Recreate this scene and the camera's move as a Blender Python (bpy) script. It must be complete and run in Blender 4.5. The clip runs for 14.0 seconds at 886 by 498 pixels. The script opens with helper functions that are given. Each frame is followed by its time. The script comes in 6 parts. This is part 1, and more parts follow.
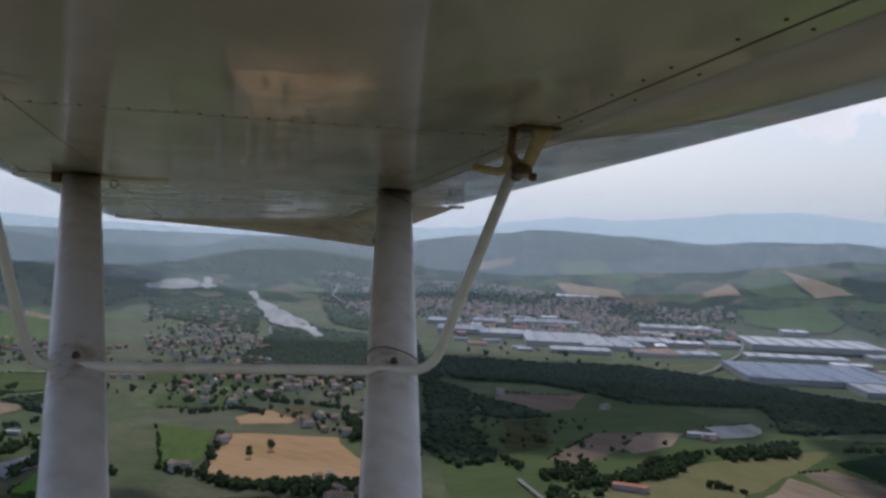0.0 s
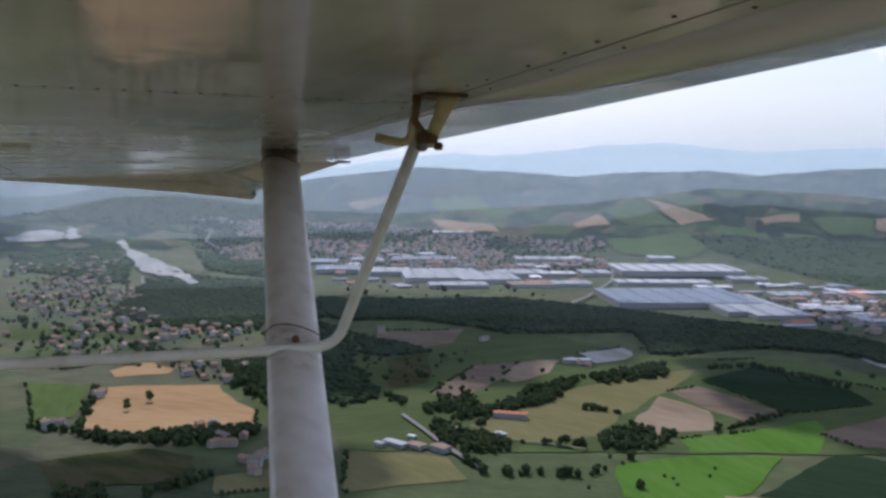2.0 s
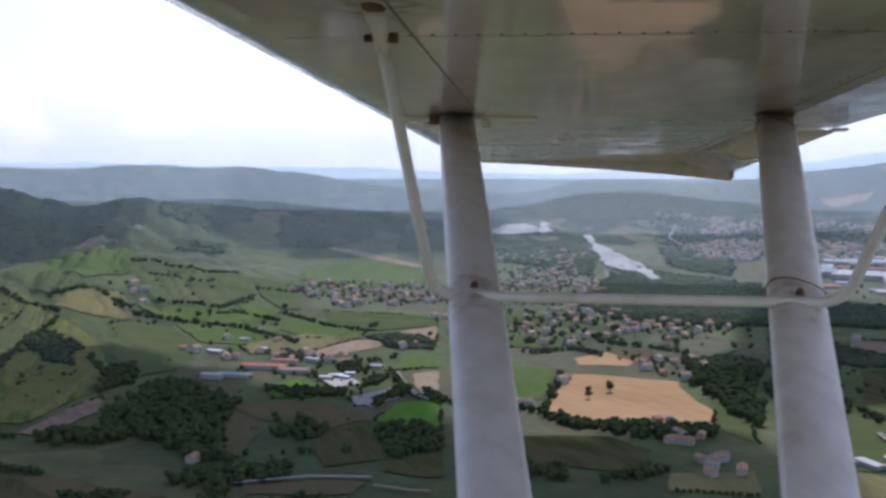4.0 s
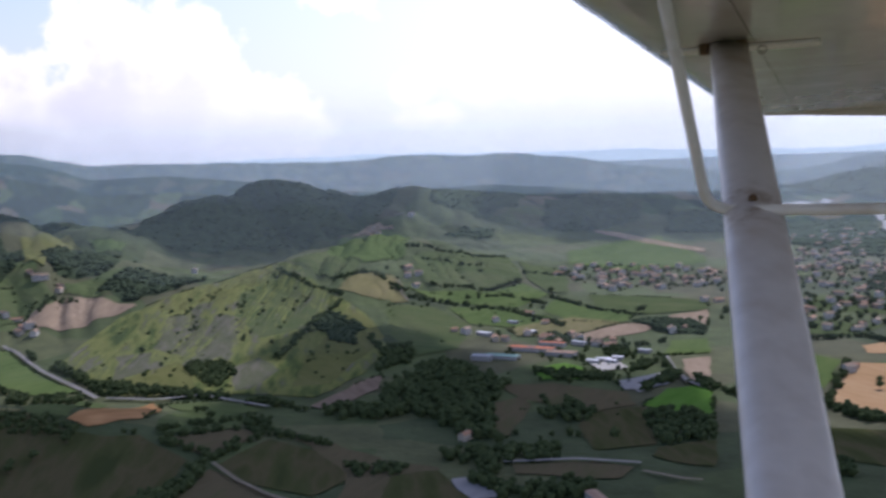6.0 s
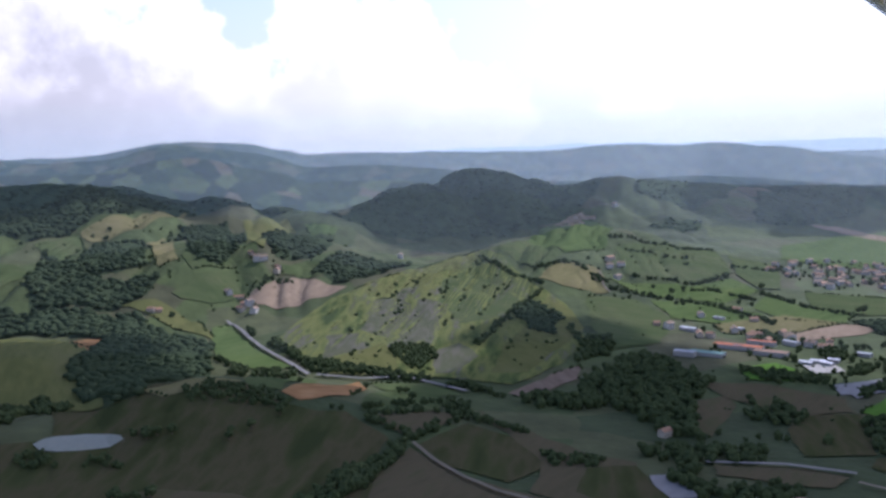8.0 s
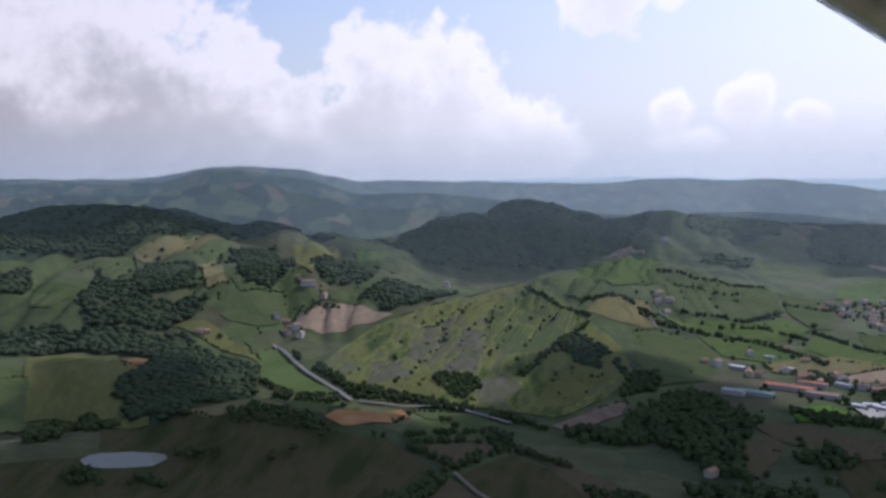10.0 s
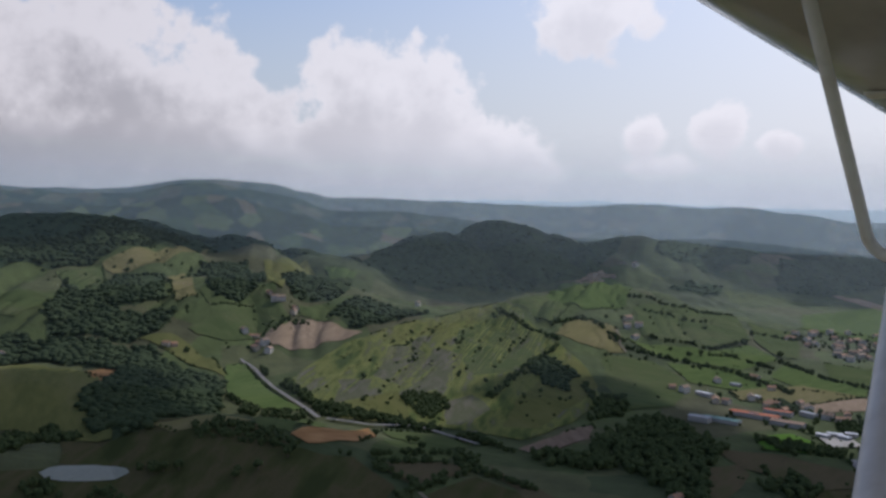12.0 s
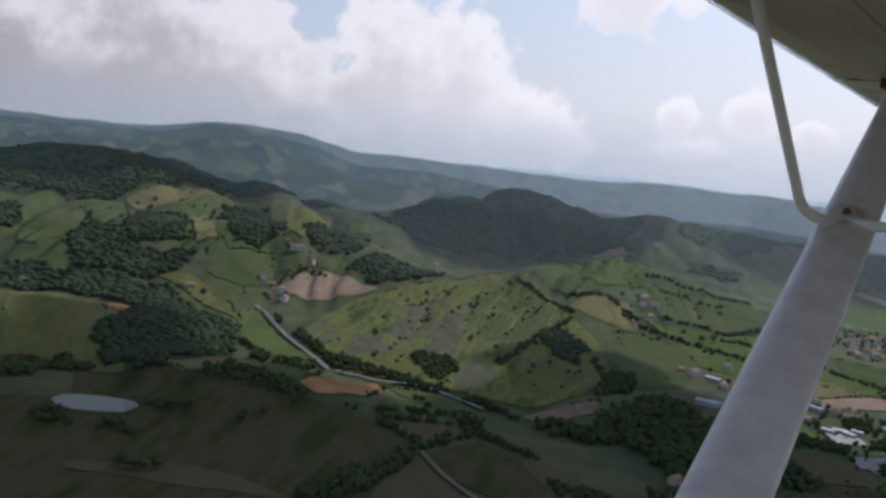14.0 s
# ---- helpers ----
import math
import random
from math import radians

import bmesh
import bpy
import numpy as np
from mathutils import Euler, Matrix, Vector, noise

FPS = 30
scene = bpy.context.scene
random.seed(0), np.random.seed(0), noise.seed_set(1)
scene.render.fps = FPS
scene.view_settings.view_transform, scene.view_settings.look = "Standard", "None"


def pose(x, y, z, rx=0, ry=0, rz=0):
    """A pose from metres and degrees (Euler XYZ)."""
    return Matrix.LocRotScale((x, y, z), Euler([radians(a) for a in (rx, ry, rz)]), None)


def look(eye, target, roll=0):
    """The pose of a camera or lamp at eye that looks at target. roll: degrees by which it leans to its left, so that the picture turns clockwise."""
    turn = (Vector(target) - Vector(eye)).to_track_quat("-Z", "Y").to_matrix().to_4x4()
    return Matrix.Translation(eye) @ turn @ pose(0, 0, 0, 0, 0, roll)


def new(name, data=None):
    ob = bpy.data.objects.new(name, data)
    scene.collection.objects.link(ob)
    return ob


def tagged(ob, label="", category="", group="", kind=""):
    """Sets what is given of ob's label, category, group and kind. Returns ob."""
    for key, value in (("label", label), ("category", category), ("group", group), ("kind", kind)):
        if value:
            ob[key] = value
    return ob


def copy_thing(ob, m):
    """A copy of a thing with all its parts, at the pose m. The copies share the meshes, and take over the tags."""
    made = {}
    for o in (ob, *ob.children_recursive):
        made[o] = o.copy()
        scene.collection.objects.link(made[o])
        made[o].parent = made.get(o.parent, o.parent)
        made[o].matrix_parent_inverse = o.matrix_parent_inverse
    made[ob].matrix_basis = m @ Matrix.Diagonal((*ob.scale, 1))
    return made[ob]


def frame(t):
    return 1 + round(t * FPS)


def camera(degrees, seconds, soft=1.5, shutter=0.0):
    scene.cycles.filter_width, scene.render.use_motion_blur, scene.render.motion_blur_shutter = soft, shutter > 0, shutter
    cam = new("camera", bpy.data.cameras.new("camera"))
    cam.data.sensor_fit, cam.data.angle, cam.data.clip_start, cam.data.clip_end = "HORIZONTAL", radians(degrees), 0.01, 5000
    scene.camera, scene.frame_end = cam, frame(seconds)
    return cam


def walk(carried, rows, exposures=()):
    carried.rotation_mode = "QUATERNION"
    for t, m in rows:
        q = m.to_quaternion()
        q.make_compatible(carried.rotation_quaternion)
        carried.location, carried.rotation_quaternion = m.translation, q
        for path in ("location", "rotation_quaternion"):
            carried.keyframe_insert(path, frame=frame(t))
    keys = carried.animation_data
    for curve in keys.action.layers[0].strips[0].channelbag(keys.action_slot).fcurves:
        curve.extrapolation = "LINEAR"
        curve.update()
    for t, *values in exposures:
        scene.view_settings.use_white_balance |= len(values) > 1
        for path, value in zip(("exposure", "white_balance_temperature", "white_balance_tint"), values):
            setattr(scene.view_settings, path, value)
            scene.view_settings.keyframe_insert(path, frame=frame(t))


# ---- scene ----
# ---- the lie of the land: z of the ground from x, y in metres ----
EYE = 260.0


def lattice(ix, iy, seed):
    h = np.sin(ix * 127.1 + iy * 311.7 + seed * 74.7) * 43758.5453
    return h - np.floor(h)


def vnoise(x, y, seed=0):
    """Smooth value noise, -1 to 1, on arrays."""
    ix, iy = np.floor(x), np.floor(y)
    fx, fy = x - ix, y - iy
    fx, fy = fx * fx * (3 - 2 * fx), fy * fy * (3 - 2 * fy)
    a, b = lattice(ix, iy, seed), lattice(ix + 1, iy, seed)
    c, d = lattice(ix, iy + 1, seed), lattice(ix + 1, iy + 1, seed)
    return 2 * ((a + (b - a) * fx) * (1 - fy) + (c + (d - c) * fx) * fy) - 1


def polar(az, r):
    """x, y at a bearing in degrees (to the left of +y) and a distance."""
    return -r * math.sin(radians(az)), r * math.cos(radians(az))


# crests of the hills: bearing, distance, and the angle at which the eye sees them; then the width of the flanks
CRESTS = [
    ([(64, 1480, -9.6), (61, 1560, -8.2), (58.5, 1640, -7.2), (55.9, 1750, -6.1), (52.5, 1900, -5.0), (49.6, 2050, -4.1), (46.5, 2250, -5.0), (43, 2400, -5.4)], 300),
    ([(51.2, 1800, -6.6), (50.6, 1600, -8.2), (50.2, 1400, -10.0)], 140),
    ([(65.5, 2500, -3.6), (62, 2600, -2.6), (59.5, 2650, -1.9), (57.6, 2700, -1.45), (55.7, 2750, -0.85), (54.2, 2750, -0.9), (51.8, 2750, -1.8), (47.8, 2800, -1.5), (44, 2900, -1.9), (41, 3000, -2.0), (36, 3100, -2.3), (30, 3300, -2.6)], 300),
    ([(96, 1900, -2.2), (90, 1950, -1.6), (85, 2050, -1.0), (80.3, 2150, -0.2), (77, 2250, -0.9), (73.3, 2300, -1.5), (69.5, 2350, -2.4), (66.8, 2400, -3.5)], 380),
    ([(82, 1600, -5.8), (76, 1680, -4.8), (71, 1750, -4.0), (67, 1850, -4.6), (63.8, 1980, -5.2)], 230),
    ([(98, 1250, -8.0), (88, 1300, -8.8), (80, 1350, -9.6), (75, 1300, -10.8), (72.5, 1230, -12.0)], 170),
    ([(95, 900, -14.2), (86, 920, -13.7), (81, 930, -13.5), (78, 940, -13.5), (75.2, 950, -12.4), (73, 950, -12.2), (70.7, 950, -12.6), (68.8, 950, -13.3), (66.4, 940, -14.2)], 110),
    ([(110, 3600, 0.5), (96, 3600, 0.6), (85.5, 3700, 0.75), (80.3, 3700, 0.8), (77.5, 3700, 0.82), (74.6, 3700, 1.25), (73.2, 3700, 1.3), (70.1, 3750, 1.12), (68.4, 3800, 0.75), (66.9, 3800, 0.38), (62, 3800, 0.4), (58.7, 3850, 0.26), (55.3, 3950, 0.12), (52, 4000, 0.13), (48.7, 4000, 0.15), (45.4, 4000, 0.2), (42.2, 4000, 0.17), (39.1, 4050, -0.2), (36.1, 4100, -0.85), (33.1, 4200, -1.4), (30.5, 4300, -1.8)], 420),
    ([(27.4, 3950, -1.8), (24.4, 3900, -1.8), (22.3, 3850, -1.2), (20.3, 3800, -0.65), (17.9, 3800, -0.65), (14.8, 3850, -0.9), (11.5, 3950, -0.6), (8, 4000, -0.2), (4, 4100, 0.4), (1, 4100, 0.45), (-2, 4000, 0.25), (-6, 3950, 0.0), (-10, 4000, 0.3), (-13.3, 4000, 0.42), (-16.5, 4000, 0.15), (-19.5, 4050, 0.45), (-22.5, 4050, 0.55), (-30, 4050, 0.4), (-42, 4000, 0.3)], 330),
    ([(6, 3300, -3.0), (1, 3400, -2.4), (-4, 3400, -1.9), (-9, 3350, -1.3), (-14, 3300, -0.65), (-18.9, 3300, -0.85), (-23, 3300, -1.2), (-30, 3300, -1.0), (-42, 3300, -1.0)], 330),
]


def height(x, y):
    x, y = np.asarray(x, float), np.asarray(y, float)
    r = np.hypot(x, y)
    u = np.clip((r - 2300) / 2400, 0, 1.1)
    base = 190 * u ** 1.4
    total = np.zeros_like(x)
    for crest, width in CRESTS:
        best = np.zeros_like(x)
        pts = [(*polar(a, d), EYE + d * math.tan(radians(e))) for a, d, e in crest]
        for (ax, ay, az), (bx, by, bz) in zip(pts, pts[1:]):
            dx, dy = bx - ax, by - ay
            k = np.clip(((x - ax) * dx + (y - ay) * dy) / (dx * dx + dy * dy), 0, 1)
            d = np.hypot(x - ax - k * dx, y - ay - k * dy)
            rr = np.hypot(ax + k * dx, ay + k * dy)
            top = az + k * (bz - az) - 190 * np.clip((rr - 2300) / 2400, 0, 1.1) ** 1.4
            best = np.maximum(best, top * np.exp(-(d / width) ** 2))
        total += np.maximum(best, 0) ** 3
    hill = np.cbrt(total)
    along = (x * 0.62 + y * 0.78) + 30 * vnoise(x / 160, y / 160, 12)
    gully = 1 - np.abs(vnoise(along / 52, (x * 0.78 - y * 0.62) / 300, 13))
    flank = np.clip(hill / 18, 0, 1) * np.clip(r / 700 - 1.2, 0, 1) * np.clip((3000 - r) / 400, 0, 1)
    spine = 1 - np.abs(vnoise(along / 22, (x * 0.78 - y * 0.62) / 120, 14))
    hill = hill - np.minimum(hill * 0.2, 14.0) * flank * gully ** 2.5 - np.minimum(hill * 0.10, 5.0) * flank * spine ** 2
    fold = (1 - np.abs(vnoise(x / 190 + 0.4 * vnoise(x / 400, y / 400, 22), y / 190, 21))) ** 2
    hill = hill - np.minimum(hill * 0.30, 24.0) * fold * np.clip((r - 1750) / 350, 0, 1) * np.clip((3350 - r) / 400, 0, 1) * np.clip(hill / 60, 0, 1)
    rough = vnoise(x / 210, y / 210, 1) * 0.5 + vnoise(x / 95, y / 95, 2) * 0.3 + vnoise(x / 48, y / 48, 3) * 0.07
    return base + hill * (1 + 0.07 * (rough - 0.2)) + rough * np.clip(hill / 14, 0.15, 2) + 4 * vnoise(x / 330, y / 330, 4) * np.clip(r / 600, 0, 1)
# ---- camera ----
EXPOSURES = [(0.0, -0.22, 5950, 15), (1.0, 0.03, 5950, 15), (2.0, 0.22, 5900, 17), (3.0, 0.36, 5880, 19), (4.0, 0.4, 5850, 20), (6.3, 0.28, 5760, 23), (7.5, 0.45, 5600, 23), (9.0, 0.25, 5600, 23), (11.5, -0.33, 6050, 16), (12.5, -0.28, 6050, 16), (14.0, -0.18, 6050, 16)]

cam = camera(50.28, 14.0, soft=2.8, shutter=0.3)
PATH = [
    (0.0, pose(0.071, -0.056, 259.983, 89.03, -2.37, 9.63)),
    (0.5, pose(0.071, 0.062, 260.021, 88.37, -2.50, 9.69)),
    (1.0, pose(0.061, 0.036, 260.050, 89.85, -5.06, 1.46)),
    (1.5, pose(0.043, 0.050, 260.028, 88.03, -0.51, 0.66)),
    (2.0, pose(0.013, 0.015, 260.037, 85.50, -0.48, 2.05)),
    (2.5, pose(-0.026, -0.055, 260.014, 85.89, -1.44, 7.84)),
    (3.0, pose(-0.042, -0.016, 259.999, 85.95, -0.29, 17.07)),
    (3.5, pose(-0.054, -0.018, 259.982, 85.86, 0.29, 22.97)),
    (4.0, pose(-0.047, -0.031, 259.949, 85.18, 0.05, 29.63)),
    (6.3, pose(-0.069, -0.009, 259.808, 83.34, 1.73, 51.20)),
    (6.5, pose(-0.066, -0.009, 259.798, 82.04, 0.90, 55.24)),
    (7.0, pose(-0.056, -0.009, 259.775, 83.61, 1.00, 53.97)),
    (7.5, pose(-0.054, 0.002, 259.723, 83.50, 0.89, 55.32)),
    (8.0, pose(-0.042, 0.009, 259.732, 84.35, 2.16, 57.75)),
    (8.5, pose(-0.031, 0.016, 259.742, 85.59, 3.24, 58.83)),
    (9.0, pose(-0.019, 0.024, 259.752, 85.90, 3.21, 60.53)),
    (11.3, pose(0.035, 0.057, 259.797, 86.58, -1.28, 59.44)),
    (11.5, pose(0.040, 0.060, 259.800, 86.97, -0.14, 59.41)),
    (12.0, pose(0.010, 0.125, 259.787, 87.38, -0.92, 59.14)),
    (12.5, pose(-0.020, 0.191, 259.773, 87.94, -0.74, 58.46)),
    (13.0, pose(-0.050, 0.257, 259.760, 86.79, -1.44, 54.59)),
    (13.5, pose(0.117, 0.139, 259.751, 86.35, -6.07, 56.34)),
    (14.0, pose(0.284, 0.022, 259.742, 85.04, -5.66, 60.71)),
]
walk(cam, PATH, EXPOSURES)

# ---- sky and sun ----
SUN_BEARING, SUN_HEIGHT = 14.0, 40.0
world = bpy.data.worlds.new("sky")
scene.world = world
world.use_nodes = True


def node(tree, kind, **inputs):
    """A node of a tree; values are set, sockets are linked. Keys like i0 name an input by number."""
    n = tree.nodes.new(kind)
    for key, value in inputs.items():
        slot = n.inputs[int(key[1:])] if key[0] == "i" and key[1:].isdigit() else n.inputs[key.replace("_", " ")]
        if isinstance(value, bpy.types.NodeSocket):
            tree.links.new(value, slot)
        else:
            slot.default_value = value
    return n


def calc(tree, how, a, b=0.0, c=0.0, clamp=False):
    n = node(tree, "ShaderNodeMath", i0=a, i1=b, i2=c)
    n.operation, n.use_clamp = how, clamp
    return n.outputs[0]


def blend(tree, k, a, b):
    n = tree.nodes.new("ShaderNodeMix")
    n.data_type = "RGBA"
    for slot, value in ((n.inputs[0], k), (n.inputs[6], a), (n.inputs[7], b)):
        if isinstance(value, bpy.types.NodeSocket):
            tree.links.new(value, slot)
        else:
            slot.default_value = value
    return n.outputs[2]


def ramp(tree, value, lo, hi, smooth=True):
    n = node(tree, "ShaderNodeMapRange", i0=value, i1=lo, i2=hi)
    n.interpolation_type = "SMOOTHSTEP" if smooth else "LINEAR"
    return n.outputs[0]


def build_sky():
    tree = world.node_tree
    tree.nodes.clear()
    view = tree.nodes.new("ShaderNodeTexCoord").outputs["Generated"]
    part_ = node(tree, "ShaderNodeSeparateXYZ", i0=view).outputs
    bearing = calc(tree, "MULTIPLY", calc(tree, "ARCTAN2", calc(tree, "MULTIPLY", part_[0], -1.0), part_[1]), 57.2958)
    lift = calc(tree, "MULTIPLY", calc(tree, "ARCSINE", part_[2]), 57.2958)
    sky = tree.nodes.new("ShaderNodeTexSky")
    sky.sky_type, sky.sun_disc = "NISHITA", False
    sky.sun_elevation, sky.sun_rotation = radians(SUN_HEIGHT), radians(-SUN_BEARING)
    sky.air_density, sky.dust_density = 1.0, 2.0
    clear = node(tree, "ShaderNodeMix", i0=1.0, i6=sky.outputs[0], i7=(0.128, 0.133, 0.142, 1))
    clear.data_type, clear.blend_type = "RGBA", "MULTIPLY"
    tree.links.new(sky.outputs[0], clear.inputs[6])
    clear.inputs[7].default_value = (0.128, 0.133, 0.142, 1)
    clear.inputs[0].default_value = 1.0
    # milky haze low down, brighter towards the sun
    glow = calc(tree, "MULTIPLY", ramp(tree, calc(tree, "ABSOLUTE", calc(tree, "SUBTRACT", bearing, 26.0)), 50.0, 6.0), 1.0)
    haze_colour = blend(tree, glow, (0.62, 0.66, 0.69, 1), (0.86, 0.885, 0.92, 1))
    haze_top = calc(tree, "ADD", 13.0, calc(tree, "MULTIPLY", glow, 7.0))
    haze = calc(tree, "POWER", ramp(tree, lift, haze_top, 0.0, False), 0.7)
    base = blend(tree, haze, clear.outputs[2], haze_colour)
    # cumulus: soft ellipses (bearing, height, half widths), broken up by noise
    grain = node(tree, "ShaderNodeTexNoise", Vector=view, Scale=15.0, Detail=4.0, Roughness=0.5).outputs[0]
    billow = node(tree, "ShaderNodeTexNoise", Vector=view, Scale=44.0, Detail=5.0, Roughness=0.5).outputs[0]
    body, upper = None, None
    for b, e, wb, we in ((87, 6, 9, 9.5), (79, 5.5, 6, 8.2), (74, 4, 5, 6.4), (69, 2.5, 5.5, 4.6), (64.5, 6.0, 5.4, 4.6), (61, 4.5, 4.5, 5.6), (57, 2.5, 5, 3.6), (50.3, 11.3, 4.4, 2.8), (47.2, 4.2, 1.3, 1.4), (42.9, 4.6, 1.7, 1.8), (39.8, 3.6, 1.5, 0.9), (46.2, 2.4, 2.4, 0.9), (-8, 9, 9, 3), (-22, 11, 10, 4), (105, 9, 10, 8), (150, 20, 30, 12), (-100, 25, 40, 14)):
        dx = calc(tree, "DIVIDE", calc(tree, "SUBTRACT", bearing, float(b)), float(wb))
        dy = calc(tree, "DIVIDE", calc(tree, "SUBTRACT", lift, float(e)), float(we))
        d = calc(tree, "SQRT", calc(tree, "ADD", calc(tree, "MULTIPLY", dx, dx), calc(tree, "MULTIPLY", dy, dy)))
        one = calc(tree, "SUBTRACT", 1.0, d)
        body = one if body is None else calc(tree, "SMOOTH_MAX", body, one, 0.15)
        dz = calc(tree, "ADD", dy, 0.45)
        one = calc(tree, "SUBTRACT", 1.0, calc(tree, "SQRT", calc(tree, "ADD", calc(tree, "MULTIPLY", dx, dx), calc(tree, "MULTIPLY", dz, dz))))
        upper = one if upper is None else calc(tree, "SMOOTH_MAX", upper, one, 0.15)
    rag = calc(tree, "ADD", calc(tree, "MULTIPLY", calc(tree, "SUBTRACT", grain, 0.5), 1.5), calc(tree, "MULTIPLY", calc(tree, "SUBTRACT", billow, 0.5), 1.0))
    cover = ramp(tree, calc(tree, "ADD", body, rag), -0.02, 0.30)
    shade = ramp(tree, calc(tree, "ADD", calc(tree, "ADD", upper, calc(tree, "MULTIPLY", rag, 1.2)), calc(tree, "MULTIPLY", lift, -0.03)), -0.35, 0.75)
    lit = blend(tree, ramp(tree, bearing, 48.0, 90.0), (1.06, 1.035, 1.03, 1), (0.86, 0.82, 0.81, 1))
    dim = blend(tree, ramp(tree, bearing, 48.0, 90.0), (0.90, 0.885, 0.895, 1), (0.44, 0.42, 0.43, 1))
    cloud = blend(tree, shade, lit, dim)
    seen = blend(tree, calc(tree, "MULTIPLY", cover, calc(tree, "MULTIPLY_ADD", ramp(tree, lift, 0.0, 4.0), 0.5, 0.42)), base, cloud)
    below = ramp(tree, lift, -1.5, -3.0)
    out = blend(tree, below, seen, (0.20, 0.22, 0.22, 1))
    back = node(tree, "ShaderNodeBackground", Color=out, Strength=1.0)
    tree.links.new(back.outputs[0], tree.nodes.new("ShaderNodeOutputWorld").inputs[0])


build_sky()
sun = new("sun", bpy.data.lights.new("sun", "SUN"))
sun.data.energy, sun.data.angle, sun.data.color = 3.0, radians(0.6), (1.0, 0.95, 0.87)
sun.matrix_world = look((*polar(SUN_BEARING, 100), 100 * math.tan(radians(SUN_HEIGHT))), (0, 0, 0))

# ---- materials ----
def material(name, build, rough=0.9, bump=0.0, bump_scale=1.0, gloss=0.3, metal=0.0, glow=None):
    """A principled material: build(tree, place) gives its colour socket; bump: depth in metres at bump_scale per metre."""
    m = bpy.data.materials.new(name)
    m.use_nodes = True
    tree = m.node_tree
    p = tree.nodes["Principled BSDF"]
    place = tree.nodes.new("ShaderNodeNewGeometry").outputs["Position"]
    colour = build(tree, place)
    if isinstance(colour, bpy.types.NodeSocket):
        tree.links.new(colour, p.inputs["Base Color"])
    else:
        p.inputs["Base Color"].default_value = (*colour, 1)
    p.inputs["Roughness"].default_value = rough
    p.inputs["Metallic"].default_value = metal
    p.inputs["Specular IOR Level"].default_value = gloss
    if bump:
        n = node(tree, "ShaderNodeTexNoise", Vector=place, Scale=bump_scale, Detail=5.0).outputs[0]
        b = node(tree, "ShaderNodeBump", Height=n, Distance=bump, Strength=1.0)
        tree.links.new(b.outputs[0], p.inputs["Normal"])
    if glow:
        p.inputs["Emission Color"].default_value = (*glow[:3], 1)
        p.inputs["Emission Strength"].default_value = glow[3]
    return m


def noisy(*stops, scale=0.02, fine=0.3, mix=0.5, stretch=(1, 1, 1), turn=0.0):
    """A colour builder: noise at two scales (per metre) through a row of colours."""
    def build(tree, place):
        v = node(tree, "ShaderNodeMapping", Vector=place)
        v.vector_type = "TEXTURE"
        v.inputs["Scale"].default_value = tuple(1 / s for s in stretch)
        v.inputs["Rotation"].default_value = (0, 0, radians(turn))
        a = node(tree, "ShaderNodeTexNoise", Vector=v.outputs[0], Scale=scale, Detail=4.0).outputs[0]
        b = node(tree, "ShaderNodeTexNoise", Vector=v.outputs[0], Scale=fine, Detail=3.0).outputs[0]
        k = calc(tree, "ADD", calc(tree, "MULTIPLY", a, 1 - mix), calc(tree, "MULTIPLY", b, mix))
        r = tree.nodes.new("ShaderNodeValToRGB")
        tree.links.new(ramp(tree, k, 0.36, 0.64, False), r.inputs[0])
        ends = r.color_ramp.elements
        for i, colour in enumerate(stops):
            at = i / (len(stops) - 1)
            e = ends[0] if i == 0 else ends[len(ends) - 1] if i == len(stops) - 1 else ends.new(at)
            e.position, e.color = at, (*colour, 1)
        return r.outputs[0]
    return build


def patchwork(cell, *colours):
    """A colour builder: a patchwork of fields of about that many metres, with soft mottling."""
    def build(tree, place):
        bend = node(tree, "ShaderNodeTexNoise", Vector=place, Scale=0.006, Detail=3.0).outputs[1]
        shift = node(tree, "ShaderNodeVectorMath", i0=bend, i1=(90.0, 90.0, 0.0))
        shift.operation = "MULTIPLY"
        at = node(tree, "ShaderNodeVectorMath", i0=place, i1=shift.outputs[0])
        flat = node(tree, "ShaderNodeVectorMath", i0=at.outputs[0], i1=(1.0, 1.0, 0.0))
        flat.operation = "MULTIPLY"
        v = node(tree, "ShaderNodeTexVoronoi", Vector=flat.outputs[0], Scale=1.0 / cell)
        r = tree.nodes.new("ShaderNodeValToRGB")
        r.color_ramp.interpolation = "CONSTANT"
        tree.links.new(node(tree, "ShaderNodeSeparateColor", i0=v.outputs["Color"]).outputs[0], r.inputs[0])
        ends = r.color_ramp.elements
        for i, colour in enumerate(colours):
            e = ends[0] if i == 0 else ends[1] if i == 1 else ends.new(i / len(colours))
            e.position, e.color = i / len(colours), (*colour, 1)
        a = node(tree, "ShaderNodeTexNoise", Vector=place, Scale=0.03, Detail=5.0).outputs[0]
        n = node(tree, "ShaderNodeMix", i0=1.0)
        n.data_type, n.blend_type = "RGBA", "MULTIPLY"
        n.inputs[0].default_value = 1.0
        tree.links.new(r.outputs[0], n.inputs[6])
        tree.links.new(blend(tree, a, (0.45, 0.45, 0.45, 1), (1.45, 1.45, 1.45, 1)), n.inputs[7])
        return n.outputs[2]
    return build


